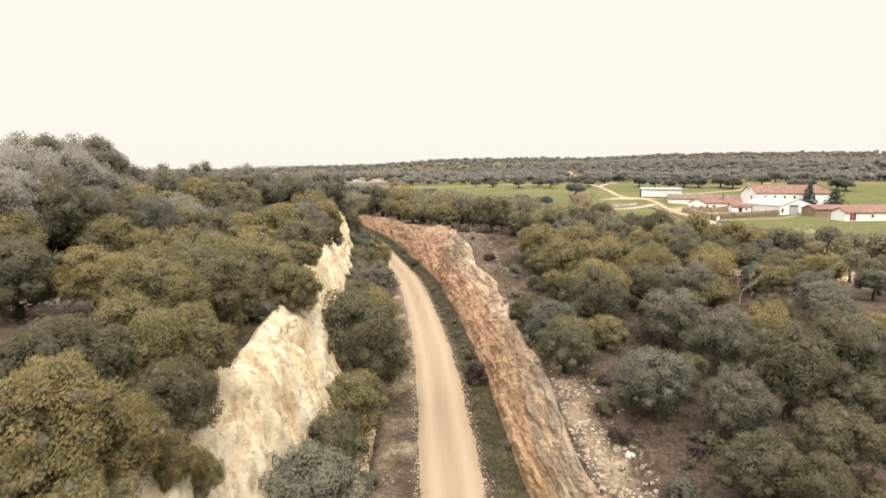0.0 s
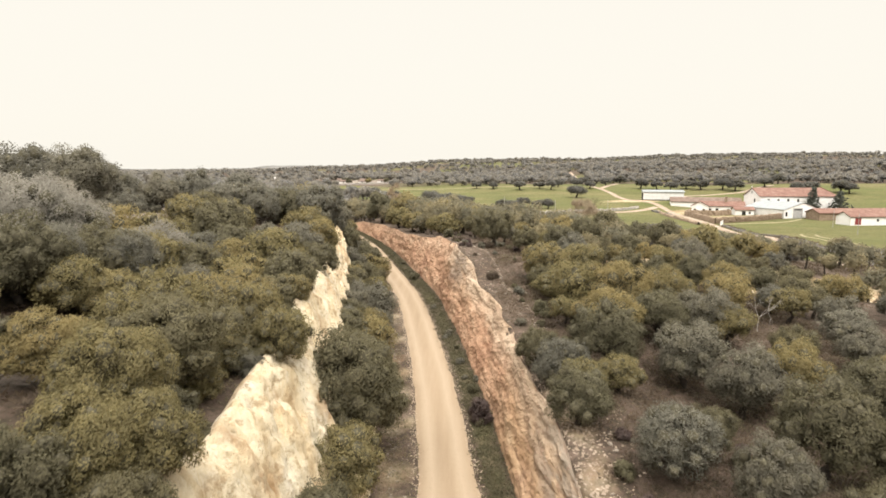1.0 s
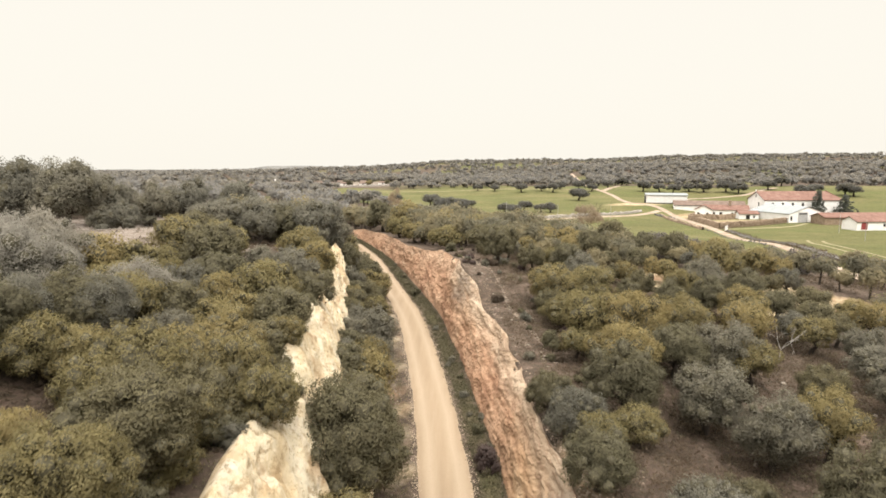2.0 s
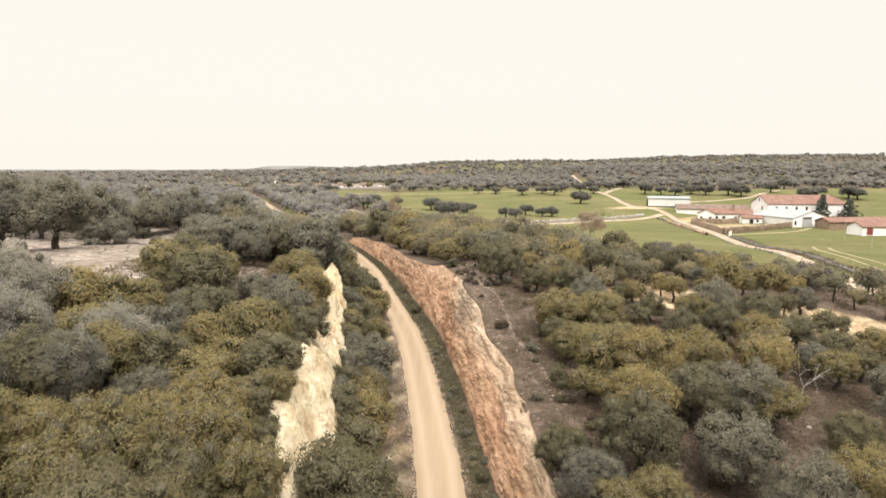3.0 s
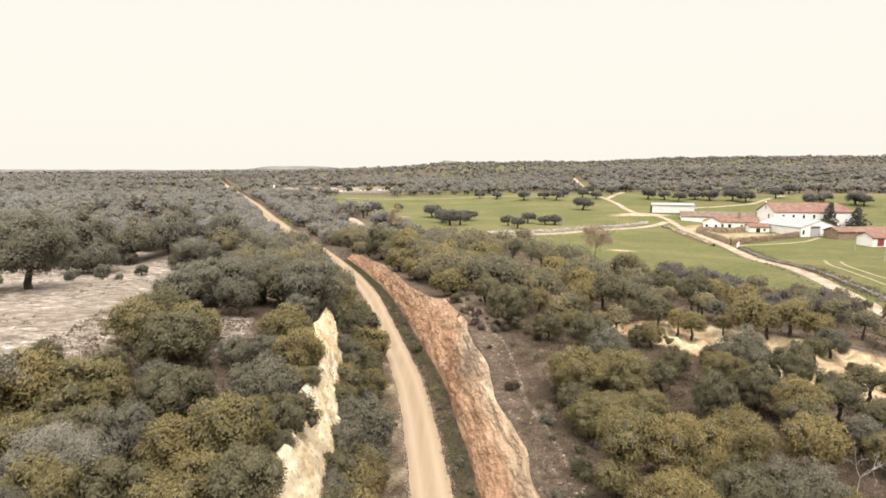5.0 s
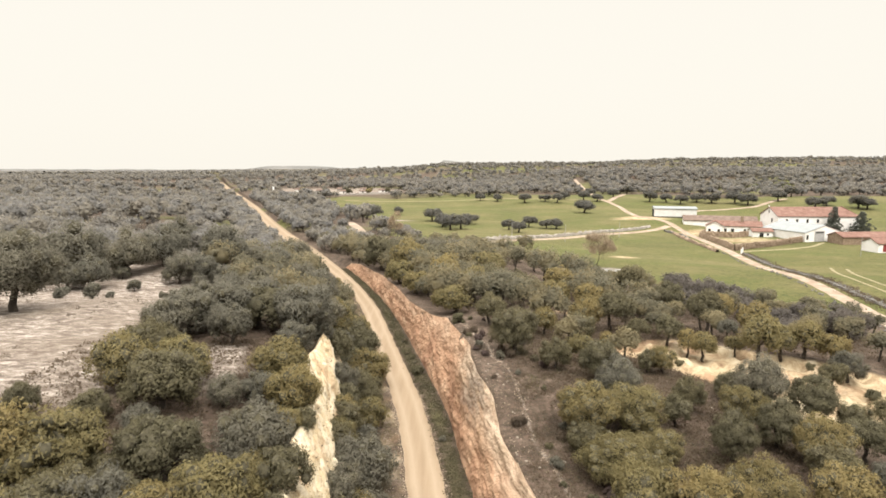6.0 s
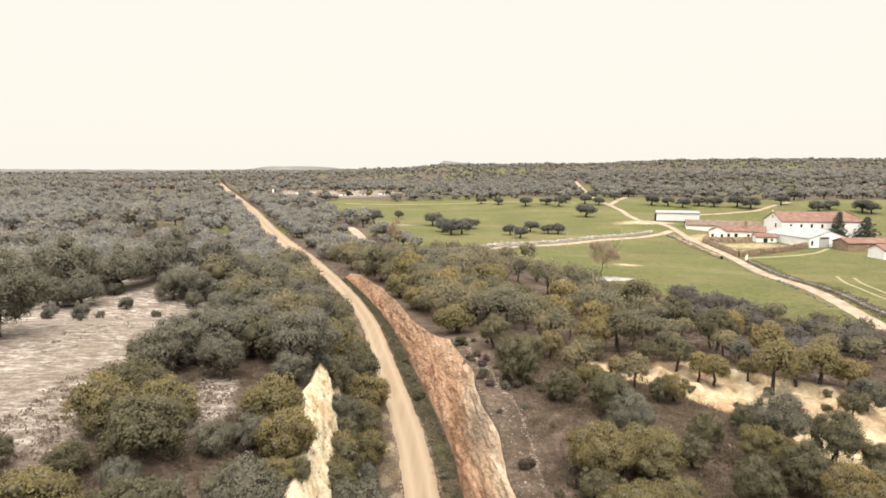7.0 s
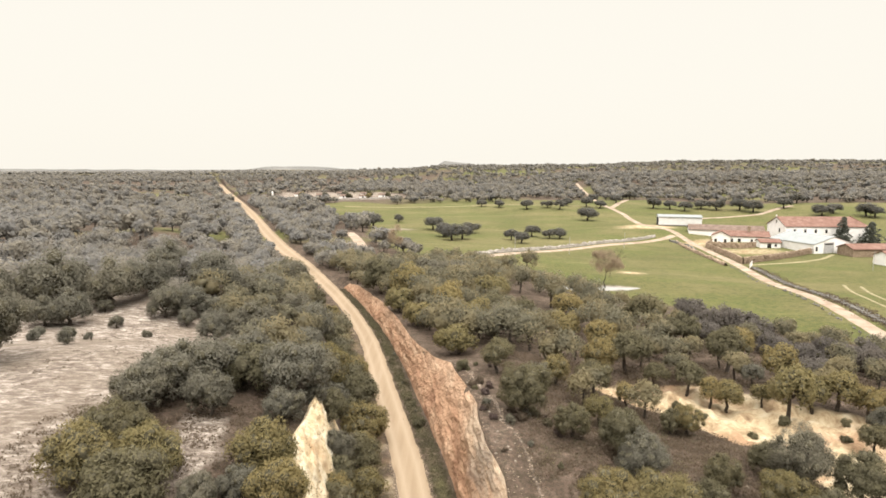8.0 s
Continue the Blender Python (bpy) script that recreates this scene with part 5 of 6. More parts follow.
def field_wall(name, label, line, height, thick, material, seed, step=0.7):
    """A rough stone wall along a line: uneven courses and coping, with leaning faces."""
    rng = np.random.default_rng(seed)
    pts = np.array(line, float)
    s = np.concatenate([[0], np.cumsum(np.hypot(*np.diff(pts, axis=0).T))])
    t = np.arange(0, s[-1], step)
    x, y = np.interp(t, s, pts[:, 0]), np.interp(t, s, pts[:, 1])
    dx, dy = np.gradient(x), np.gradient(y)
    n = np.hypot(dx, dy)
    z = land(x, y)
    prof = [(-0.5, -0.4), (-0.46, 0.3), (-0.42, 0.7), (-0.3, 1.0), (0.3, 1.0), (0.42, 0.7), (0.46, 0.3), (0.5, -0.4)]
    rows = []
    for a, k in prof:
        w = a * thick + rng.normal(0, 0.09, len(t))
        h = k * height * (1 + rng.normal(0, 0.22 if height < 1.5 else 0.06, len(t)) * (k > 0.5))
        rows.append(np.stack([x + dy / n * w, y - dx / n * w, z + h], -1))
    me = mesh_of(name, np.stack(rows, 1).reshape(-1, 3), grid_faces(len(t), len(prof)), material, False)
    return tagged(new(name, me), label, "wall", kind="structure")


farm()
field_wall("yard_wall", "ochre stone yard wall beside the barn", [(94.5, 207.5), (114, 221), (133.5, 235.5)], 2.1, 0.6, M_WALLSTONE, 1)
field_wall("yard_wall_west", "ochre stone yard wall beside the lane", [(94.5, 207.5), (98.5, 228), (102, 252), (109, 262)], 2.0, 0.6, M_WALLSTONE, 2)
field_wall("yard_wall_inner", "brown stone wall between the yards", [(104, 252), (113, 247), (121, 250)], 2.2, 0.5, M_WALLSTONE, 3)
EAST_WALL = [(94, 200), (86, 160), (80, 131), (77, 112), (66, 72)]
WEST_WALL = [(94, 252), (88.5, 205), (79.5, 161), (73, 131), (69, 112), (58, 74)]
field_wall("lane_wall_east", "grey dry stone wall overgrown beside the lane", EAST_WALL, 0.32, 1.2, M_GREYSTONE, 4, 0.6)
field_wall("cross_wall", "pale dry stone wall along the crossing lane", [(-12, 176), (4, 188), (28, 218), (62, 252), (90, 274)], 1.0, 0.8, M_PALEWALL, 6, 0.9)
field_wall("lane_wall_west", "tumbled brown stone wall beside the lane", [(95, 264), (92.5, 246), (89.5, 224), (87.0, 203)], 0.9, 1.0, M_WALLSTONE, 11, 0.7)
field_wall("village_wall", "long low pale wall beyond the meadow", [(-112, 446), (-92, 438), (-66, 452), (-43, 466)], 1.3, 0.7, M_PALEWALL, 8, 1.2)
field_wall("plateau_wall", "low pale wall among the plateau oaks", [(-97, 147), (-91, 149)], 1.0, 0.7, M_WASH, 9, 0.9)
field_wall("cross_wall_end", "grey dry stone wall ending at the lane", [(93, 266), (95.5, 254), (92, 236)], 0.9, 0.8, M_GREYSTONE, 7, 0.9)


def pond():
    n, v = 48, [(0, 0, 0)]
    for i in range(n):
        a = 2 * math.pi * i / n
        k = 1 + 0.10 * math.sin(3 * a + 1) + 0.06 * math.sin(7 * a)
        v.append((10.6 * k * math.cos(a), 3.0 * k * math.sin(a), 0))
    me = mesh_of("pond", np.array(v), np.array([(0, i + 1, (i + 1) % n + 1) for i in range(n)]), M_WATER)
    ob = tagged(new("pond", me), "small shallow pond reflecting the pale sky", "pond", kind="structure")
    ob.location = (33.0, 156.5, POND_LEVEL + 0.05)


pond()
# ---- plants and stones beside the track ----
def tufts(name, label, category, spots, size, blades, material, seed, flat=0.6, spread=0.5, blade=0.5):
    """Low plants past counting: thin leaves rising from each spot (x, y, scale)."""
    rng = np.random.default_rng(seed)
    spots = np.asarray(spots, float)
    n = len(spots) * blades
    at = np.repeat(spots, blades, 0)
    s = at[:, 2:3] * size
    d = rng.normal(0, 1, (n, 3)) * [1, 1, flat]
    d[:, 2] = np.abs(d[:, 2]) + 0.15
    d /= np.linalg.norm(d, axis=1)[:, None]
    off = rng.normal(0, spread, (n, 2)) * s
    x, y = at[:, 0] + off[:, 0], at[:, 1] + off[:, 1]
    base = np.stack([x, y, land(x, y) - 0.02], -1) + d * s * rng.uniform(0.0, 0.7, (n, 1))
    side = np.cross(d, rng.normal(0, 1, (n, 3)))
    side /= np.linalg.norm(side, axis=1)[:, None] + 1e-6
    long = s * rng.uniform(0.35, 0.9, (n, 1)) * blade
    v = np.stack([base - side * long * 0.3, base + side * long * 0.3, base + d * long], 1).reshape(-1, 3)
    me = mesh_of(name, v, np.arange(3 * n).reshape(-1, 3), material)
    return tagged(new(name, me), label, category, kind="stuff")


def plant_strips():
    rng = np.random.default_rng(21)
    y = rng.uniform(8, 138, 5200)
    u = rng.uniform(1.45, 2.95, len(y))
    tufts("verge_weeds", "dark green weeds along the foot of the rock", "weeds", np.stack([track_x(y) + u, y, rng.uniform(0.4, 1.5, len(y))], -1), 0.24, 20, M_WEED, 1)
    y = rng.uniform(8, 118, 3200)
    u = rng.normal(-2.5, 0.5, len(y))
    tufts("verge_grass", "dry grass tufts on the sandy verge", "grass", np.stack([track_x(y) + u, y, rng.uniform(0.4, 1.1, len(y))], -1), 0.26, 12, M_DRYGRASS, 2)
    x, y = rng.uniform(4.2, 26, 16000), rng.uniform(10, 84, 16000)
    u = x - track_x(y)
    ok = (u > 5.2) & (inside(SANDPIT, x, y, 0.5) < 0.3) & (wavy(x, y, 2.6, 4.0) > -0.75)
    ok &= ~((u < 4.8) & (y < 30))
    tufts("dry_heath", "low brown heath shrubs on bare soil", "heath", np.stack([x[ok], y[ok], rng.uniform(0.5, 1.5, ok.sum())], -1)[:6500], 0.42, 28, M_DRY, 3, 0.8, blade=0.36)
    for name, label, mat, seed in (("green_heath", "low olive green plants on the slope", M_WEED, 11), ("pale_grass", "pale dry grass tufts on the slope", M_DRYGRASS, 12)):
        x, y = rng.uniform(5, 26, 3400), rng.uniform(10, 78, 3400)
        ok = (x - track_x(y) > 5.0) & (inside(SANDPIT, x, y, 0.5) < 0.3) & (wavy(x, y, 3.1, seed * 1.7) > 0.1)
        tufts(name, label, "heath", np.stack([x[ok], y[ok], rng.uniform(0.4, 1.3, ok.sum())], -1), 0.36, 22, mat, seed, 0.8, blade=0.4)
    x, y = rng.uniform(8, 60, 2600), rng.uniform(48, 120, 2600)
    ok = (inside(SANDPIT, x, y, 0.5) < 0.25) & (inside(MEADOW, x, y, 0.5) < 0.3)
    tufts("grove_scrub", "low dry scrub under the grove trees", "heath", np.stack([x[ok], y[ok], rng.uniform(0.5, 1.6, ok.sum())], -1), 0.5, 24, M_DRY, 4, 0.8)
    x, y = rng.uniform(-62, -20, 900), rng.uniform(42, 102, 900)
    ok = (inside(CLEARING, x, y, 1.0) > 0.6) & (wavy(x, y, 5.0, 2.0) > 0.15)
    tufts("clearing_scrub", "small brown scrub plants on the pale clearing", "heath", np.stack([x[ok], y[ok], rng.uniform(0.3, 1.0, ok.sum())], -1), 0.4, 26, M_DRY, 5, 0.8)
    x, y = rng.uniform(-26, -7.5, 2400), rng.uniform(4, 66, 2400)
    tufts("bank_scrub", "low grey brown scrub between the oaks", "heath", np.stack([x, y, rng.uniform(0.5, 1.4, len(x))], -1), 0.42, 26, M_DRY, 6, 0.8)
    y = rng.uniform(9, 66, 300)
    k = rng.choice([0.0, 0.06, 0.97, 1.04], len(y)) + rng.normal(0, 0.03, len(y))
    u = bank_foot(y) + (bank_top(y) - bank_foot(y)) * k
    tufts("bank_tufts", "grey green tufts on the sandy slope", "weeds", np.stack([track_x(y) + u, y, rng.uniform(0.6, 1.7, len(y))], -1), 0.28, 30, M_WEED, 7, 0.9)


def shrub(name, label, x, y, r, tall, material, seed, count=2600, size=0.07):
    """A rounded bush with several stems."""
    rng = np.random.default_rng(seed)
    thing = new(name)
    c, rad = crown_clumps(rng, 16, 1.0, tall, tall * 0.75)
    v1, f1, n1 = leaf_cloud(rng, c, rad, count, size, np.array([0, 0, 0.2]))
    v2, f2 = lumps(rng, c, rad, 4, 6, 0.75)
    part("foliage", soften(mesh_of("foliage", np.concatenate([v1, v2]), np.concatenate([f1, f2 + len(v1)]), material), n1), None, thing)
    path = [(0, 0, -0.2), (0.05, 0.02, 0.15), (0.0, 0.05, 0.5)]
    v, f = tube(path, (0.08, 0.06, 0.02), 6)
    part("stem", mesh_of("stem", [tuple(p) for p in v], f, M_BARK, True), None, thing)
    thing.matrix_world = Matrix.LocRotScale((x, y, float(land(x, y))), None, (r, r, r))
    return tagged(thing, label, "shrub", "shrubs")


def stone_mesh(seed, stretch=(1, 0.8, 0.6)):
    rng = np.random.default_rng(seed)
    bm = bmesh.new()
    bmesh.ops.create_icosphere(bm, subdivisions=2, radius=1.0)
    shift = Vector(rng.uniform(-20, 20, 3))
    cuts = [Vector(rng.normal(0, 1, 3)).normalized() for _ in range(6)]
    for v in bm.verts:
        p = v.co.normalized()
        k = 1 + 0.22 * noise.noise(p * 1.3 + shift) + 0.08 * noise.noise(p * 3.5 + shift)
        q = p * k
        for c in cuts:
            over = q.dot(c) - 0.78
            if over > 0:
                q = q - c * over * 0.85
        v.co = Vector((q.x * stretch[0], q.y * stretch[1], q.z * stretch[2]))
    me = bpy.data.meshes.new("stone")
    bm.to_mesh(me)
    bm.free()
    me.materials.append(M_STONE)
    return me


def stones():
    rng = np.random.default_rng(31)
    shapes = [stone_mesh(s, (1, float(rng.uniform(0.6, 0.95)), float(rng.uniform(0.45, 0.75)))) for s in range(7)]
    shapes.append(stone_mesh(50, (1, 0.85, 0.7)))
    shapes[-1].materials[0] = M_BOULDER

    def lay(x, y, r, i, label, group):
        ob = new("stone", shapes[i])
        ob.matrix_world = Matrix.LocRotScale((x, y, float(land(x, y)) + r * 0.18), Euler(rng.uniform(-0.4, 0.4, 3) + [0, 0, rng.uniform(0, 6)]), (r, r, r))
        tagged(ob, label, "stone", group)

    lay(6.2, 18.5, 0.22, 7, "pale rounded boulder on the brown slope", "boulders")
    lay(5.9, 18.9, 0.17, 1, "pale stone beside the boulder", "boulders")
    lay(8.3, 49.2, 0.42, 7, "pale flat boulder on the brown slope", "boulders")
    for _ in range(110):
        y = rng.uniform(11, 80)
        u = rng.normal(5.6, 0.6) if y < 34 else rng.normal(6.2, 0.9)
        lay(float(track_x(y)) + u, y, rng.uniform(0.05, 0.14), int(rng.integers(7)), "angular pale stone on the crest of the cutting", "crest stones")
    for _ in range(50):
        x, y = rng.uniform(9, 24), rng.uniform(14, 60)
        lay(x, y, rng.uniform(0.07, 0.2), int(rng.integers(7)), "pale stone on brown soil", "slope stones")


def rubble(name, label, spots, material, seed):
    """Small stones past counting, joined."""
    rng = np.random.default_rng(seed)
    base = np.array([(1, 0, 0), (-1, 0, 0), (0, 1, 0), (0, -1, 0), (0, 0, 1), (0, 0, -0.6)], float)
    tri = np.array([(0, 2, 4), (2, 1, 4), (1, 3, 4), (3, 0, 4), (2, 0, 5), (1, 2, 5), (3, 1, 5), (0, 3, 5)])
    verts, faces = [], []
    for i, (x, y, z, r) in enumerate(spots):
        v = base * rng.uniform(0.6, 1.2, (6, 1)) * r + rng.normal(0, 0.15, (6, 3)) * r
        a = rng.uniform(0, 6.28)
        v = np.stack([v[:, 0] * math.cos(a) - v[:, 1] * math.sin(a), v[:, 0] * math.sin(a) + v[:, 1] * math.cos(a), v[:, 2] * 0.75], -1)
        verts.append(v + [x, y, z])
        faces.append(tri + 6 * i)
    me = mesh_of(name, np.concatenate(verts), np.concatenate(faces), material)
    return tagged(new(name, me), label, "stones", kind="stuff")


def rubbles():
    rng = np.random.default_rng(41)
    y = np.where(rng.uniform(0, 1, 3000) < 0.88, rng.uniform(9, 34, 3000), rng.uniform(30, 80, 3000))
    u = np.where(rng.uniform(0, 1, len(y)) < 0.6, face_top(y) + 0.6 + rng.normal(0, 0.4, len(y)), face_top(y) + 1.3 + rng.normal(0, 0.7, len(y)))
    u = np.maximum(u, face_top(y) - 0.1)
    x = track_x(y) + u
    rubble("crest_rubble", "broken pale rubble along the crest of the cutting", np.stack([x, y, land(x, y), rng.uniform(0.02, 0.07, len(y)) * np.where(y < 34, rng.choice([1.0, 1.0, 1.5], len(y)), 1.0)], -1), M_CREST, 1)
    y = rng.uniform(8, 110, 1500)
    x = track_x(y) + np.where(rng.uniform(0, 1, len(y)) < 0.7, rng.normal(-2.45, 0.12, len(y)), rng.normal(-1.9, 0.4, len(y)))
    rubble("verge_gravel", "line of pale gravel along the track verge", np.stack([x, y, land(x, y) + 0.01, rng.uniform(0.02, 0.07, len(y))], -1), M_STONE, 2)
    y = rng.uniform(8, 70, 4200)
    x = track_x(y) + rng.choice([-1, 1], len(y)) * rng.normal(1.36, 0.14, len(y))
    rubble("track_edge_grit", "loose grit along the edges of the track", np.stack([x, y, land(x, y) + 0.02, rng.uniform(0.015, 0.05, len(y))], -1), M_GRIT, 6)
    y = rng.uniform(38, 77, 520)
    x = track_x(y) + 7.2 + 0.35 * wavy(y, y * 0.2, 3.5, 2.0) + rng.normal(0, 0.16, len(y))
    rubble("ledge_rubble", "line of pale broken rock along the brown slope", np.stack([x, y, land(x, y), rng.uniform(0.02, 0.085, len(y))], -1), M_CREST, 9)
    for name, line, count, wide in (("east_wall_stones", EAST_WALL, 1100, 0.6), ("west_wall_stones", WEST_WALL, 300, 0.3)):
        pts = np.array(line, float)
        s = np.concatenate([[0], np.cumsum(np.hypot(*np.diff(pts, axis=0).T))])
        t = rng.uniform(0, s[-1], count)
        x, y = np.interp(t, s, pts[:, 0]) + rng.normal(0, wide, count), np.interp(t, s, pts[:, 1]) + rng.normal(0, 0.3, count)
        rubble(name, "tumbled grey stones of the field wall", np.stack([x, y, land(x, y) + rng.uniform(0, 0.45, count), rng.uniform(0.12, 0.34, count)], -1), M_GREYSTONE, 8)
    pts = np.array(EAST_WALL, float)
    t = rng.uniform(0, 1, 900)
    x, y = np.interp(t, np.linspace(0, 1, 5), pts[:, 0]) + rng.normal(0.3, 1.2, 900), np.interp(t, np.linspace(0, 1, 5), pts[:, 1])
    tufts("wall_brush", "grey brush growing over the field wall", "weeds", np.stack([x, y, rng.uniform(0.5, 1.3, 900)], -1), 0.7, 24, M_DRY, 9, 0.9)
    x, y = rng.uniform(-60, -20, 1200), rng.uniform(42, 102, 1200)
    ok = inside(CLEARING, x, y, 1.0) > 0.5
    rubble("clearing_stones", "scattered small stones on the pale clearing", np.stack([x[ok], y[ok], land(x[ok], y[ok]), rng.uniform(0.04, 0.13, ok.sum())], -1), M_STONE, 3)
    n = 700
    a, k = rng.uniform(0, 6.28, n), np.sqrt(rng.uniform(0, 1, n))
    x, y = 82 + 5.2 * k * np.cos(a) * 1.3, 113.5 + 3.0 * k * np.sin(a)
    rubble("stone_heap", "heap of grey field stones beside the lane", np.stack([x, y, land(x, y) + 1.3 * (1 - k ** 1.5) * rng.uniform(0.5, 1, n), rng.uniform(0.2, 0.42, n)], -1), M_GREYSTONE, 4)
    t = rng.uniform(0, 1, 900)
    pts = np.array([(94.5, 207.5), (114, 221), (133.5, 235.5)])
    x, y = np.interp(t, [0, 0.5, 1], pts[:, 0]), np.interp(t, [0, 0.5, 1], pts[:, 1])
    rubble("wall_facing", "rough ochre stones facing the yard wall", np.stack([x + 0.28, y - 0.36, land(x, y) + rng.uniform(0, 1.9, 900), rng.uniform(0.1, 0.19, 900)], -1), M_WALLSTONE, 5)


def branch(rng, verts, faces, start, way, length, radius, depth, ring=None, sides=5):
    """Grows a bare limb and its twigs out of the end ring of the limb below."""
    end = start + way * length
    path = wander(rng, start, end, 3, length * 0.05)
    v, f = tube(path, np.linspace(radius, radius * 0.5, 4), sides)
    o = len(verts)
    if ring is None:
        verts += v
        faces += [tuple(i + o for i in q) for q in f]
    else:
        verts += v[sides:]
        faces += [tuple(ring + i if i < sides else o + i - sides for i in q) for q in f]
    last = len(verts) - sides
    if depth:
        for _ in range(3 if depth > 1 else 4):
            turn = Vector(way) + Vector(rng.normal(0, 0.55, 3)) + Vector((0, 0, 0.15))
            branch(rng, verts, faces, np.array(path[-1]), np.array(turn.normalized()), length * rng.uniform(0.55, 0.8), radius * 0.55, depth - 1, last, sides)


def bare_tree(name, label, x, y, height, wide, radius, depth, material, seed, twig_mat=None, twigs=0):
    """A leafless tree: forked limbs, and where asked a haze of fine twigs round them."""
    rng = np.random.default_rng(seed)
    thing = new(name)
    verts, faces = [], []
    branch(rng, verts, faces, np.array([0, 0, -0.2]), np.array([0, 0.05, 1.0]), height * 0.36, radius, depth)
    co = np.array([tuple(v) for v in verts])
    co[:, :2] *= wide / np.abs(co[:, :2]).max()
    co[:, 2] *= height / co[:, 2].max()
    part("trunk", mesh_of("trunk", co, faces, material, True), None, thing)
    if twig_mat:
        c, r = crown_clumps(rng, 22, wide, height * 0.34, height * 0.62, 0.7)
        r = r * wide * 0.8
        pick = rng.integers(0, len(c), twigs)
        d = rng.normal(0, 1, (twigs, 3))
        d /= np.linalg.norm(d, axis=1)[:, None]
        p = c[pick] + d * (r[pick] * rng.uniform(0.2, 1.0, twigs))[:, None]
        d = d + [0, 0, 0.8]
        d /= np.linalg.norm(d, axis=1)[:, None]
        s = np.cross(d, rng.normal(0, 1, d.shape))
        s /= np.linalg.norm(s, axis=1)[:, None]
        v = np.stack([p - s * 0.022, p + s * 0.022, p + d * height * 0.08], 1).reshape(-1, 3)
        part("twig_haze", mesh_of("twig_haze", v, np.arange(len(v)).reshape(-1, 3), twig_mat), None, thing)
    thing.location = (x, y, float(land(x, y)))
    return tagged(thing, label, "tree", "bare trees")


def conifer(x, y, height, wide, seed, label):
    """A dark conifer with tiers of drooping boughs."""
    rng = np.random.default_rng(seed)
    thing = new("conifer")
    v, f = tube([(0, 0, -0.3), (0, 0, height * 0.5), (0.1, 0, height * 0.97)], (0.35, 0.2, 0.03), 7)
    part("trunk", mesh_of("trunk", [tuple(p) for p in v], f, M_BARK, True), None, thing)
    c, r = [], []
    for z in np.linspace(0.16, 1.0, 11):
        reach = wide * (1 - z) ** 0.62 * rng.uniform(0.75, 1.1) + 0.3
        for a in np.arange(rng.uniform(0, 1), 6.28, 6.28 / max(3, int(9 * (1 - z)) + 2)):
            for k in (0.35, 0.7, 1.0):
                k2 = k * rng.uniform(0.75, 1.1)
                c.append((math.cos(a) * reach * k2, math.sin(a) * reach * k2, z * height - 0.5 * k2 * reach * 0.35 + rng.normal(0, 0.35)))
                r.append(rng.uniform(0.6, 1.05) * (1.25 - 0.5 * k))
    v1, f1, _ = leaf_cloud(rng, np.array(c), np.array(r) * 0.85, 4200, 0.24, np.array([0, 0, height * 0.3]), 0.6)
    v2, f2 = lumps(rng, np.array(c[::5]), np.array(r[::5]), 3, 5, 0.55, 0.6)
    part("foliage", mesh_of("foliage", np.concatenate([v1, v2]), np.concatenate([f1, f2 + len(v1)]), M_FIR), None, thing)
    thing.location = (x, y, float(land(x, y)))
    return tagged(thing, label, "tree", "conifers")


def post(name, label, x, y, height, r, material, square=False):
    bm = bmesh.new()
    bmesh.ops.create_cone(bm, cap_ends=True, segments=4 if square else 8, radius1=r, radius2=r * 0.85, depth=height + 0.4)
    bmesh.ops.bevel(bm, geom=[e for e in bm.edges if e.is_boundary is False and abs(e.verts[0].co.z - e.verts[1].co.z) < 0.01], offset=r * 0.2, segments=1, affect="EDGES")
    me = bpy.data.meshes.new(name)
    bm.to_mesh(me)
    bm.free()
    me.materials.append(material)
    ob = new(name, me)
    ob.location = (x, y, float(land(x, y)) + height / 2 - 0.2)
    return tagged(ob, label, "post", "posts")


M_GRIT = plain("sandy_grit", (0.22, 0.17, 0.12), (0.36, 0.29, 0.215), 3, 0.95, 0.4)
M_DRYGRASS = leaf_material("dry_grass", (0.09, 0.08, 0.05), (0.17, 0.15, 0.09), (0.26, 0.22, 0.14), (0.19, 0.16, 0.09))
M_TWIGS = leaf_material("bare_brown_twigs", (0.203, 0.158, 0.109), (0.325, 0.252, 0.174), (0.447, 0.357, 0.255), (0.345, 0.262, 0.170))
M_MAUVE = leaf_material("mauve_brown_twigs", (0.06, 0.042, 0.038), (0.105, 0.075, 0.066), (0.16, 0.12, 0.10), (0.12, 0.085, 0.07))
plant_strips()
stones()
rubbles()
shrub("trackside_bush", "mauve brown bare bush at the foot of the rock", 2.0, 32.6, 0.75, 1.0, M_MAUVE, 5)
shrub("trackside_bush", "green broom bush at the foot of the rock", -3.5, 73.5, 0.6, 0.9, M_WEED, 6)
shrub("heath_bush", "olive green bush on the brown slope", 6.6, 41.3, 0.7, 0.8, M_OAK, 7)
shrub("heath_bush", "dark brown bush on the crest of the cutting", 4.2, 52.5, 0.55, 0.6, M_DRY, 8, 3600, 0.05)
shrub("heath_bush", "small rounded bush above the rock face", 0.6, 75.5, 0.7, 0.8, M_OAK, 9)
spots = np.random.default_rng(77)
for i in range(70):
    y = float(spots.uniform(14, 78))
    u = float(spots.uniform(5.6, 11.5))
    shrub("heath_bush", "low dark bush on the brown slope", float(track_x(y)) + u, y, float(spots.uniform(0.2, 0.55)), 0.7, (M_MAUVE, M_OAK, M_DRY, M_WEED, M_OAK_GREY)[i % 5], 60 + i, 1000, 0.1)
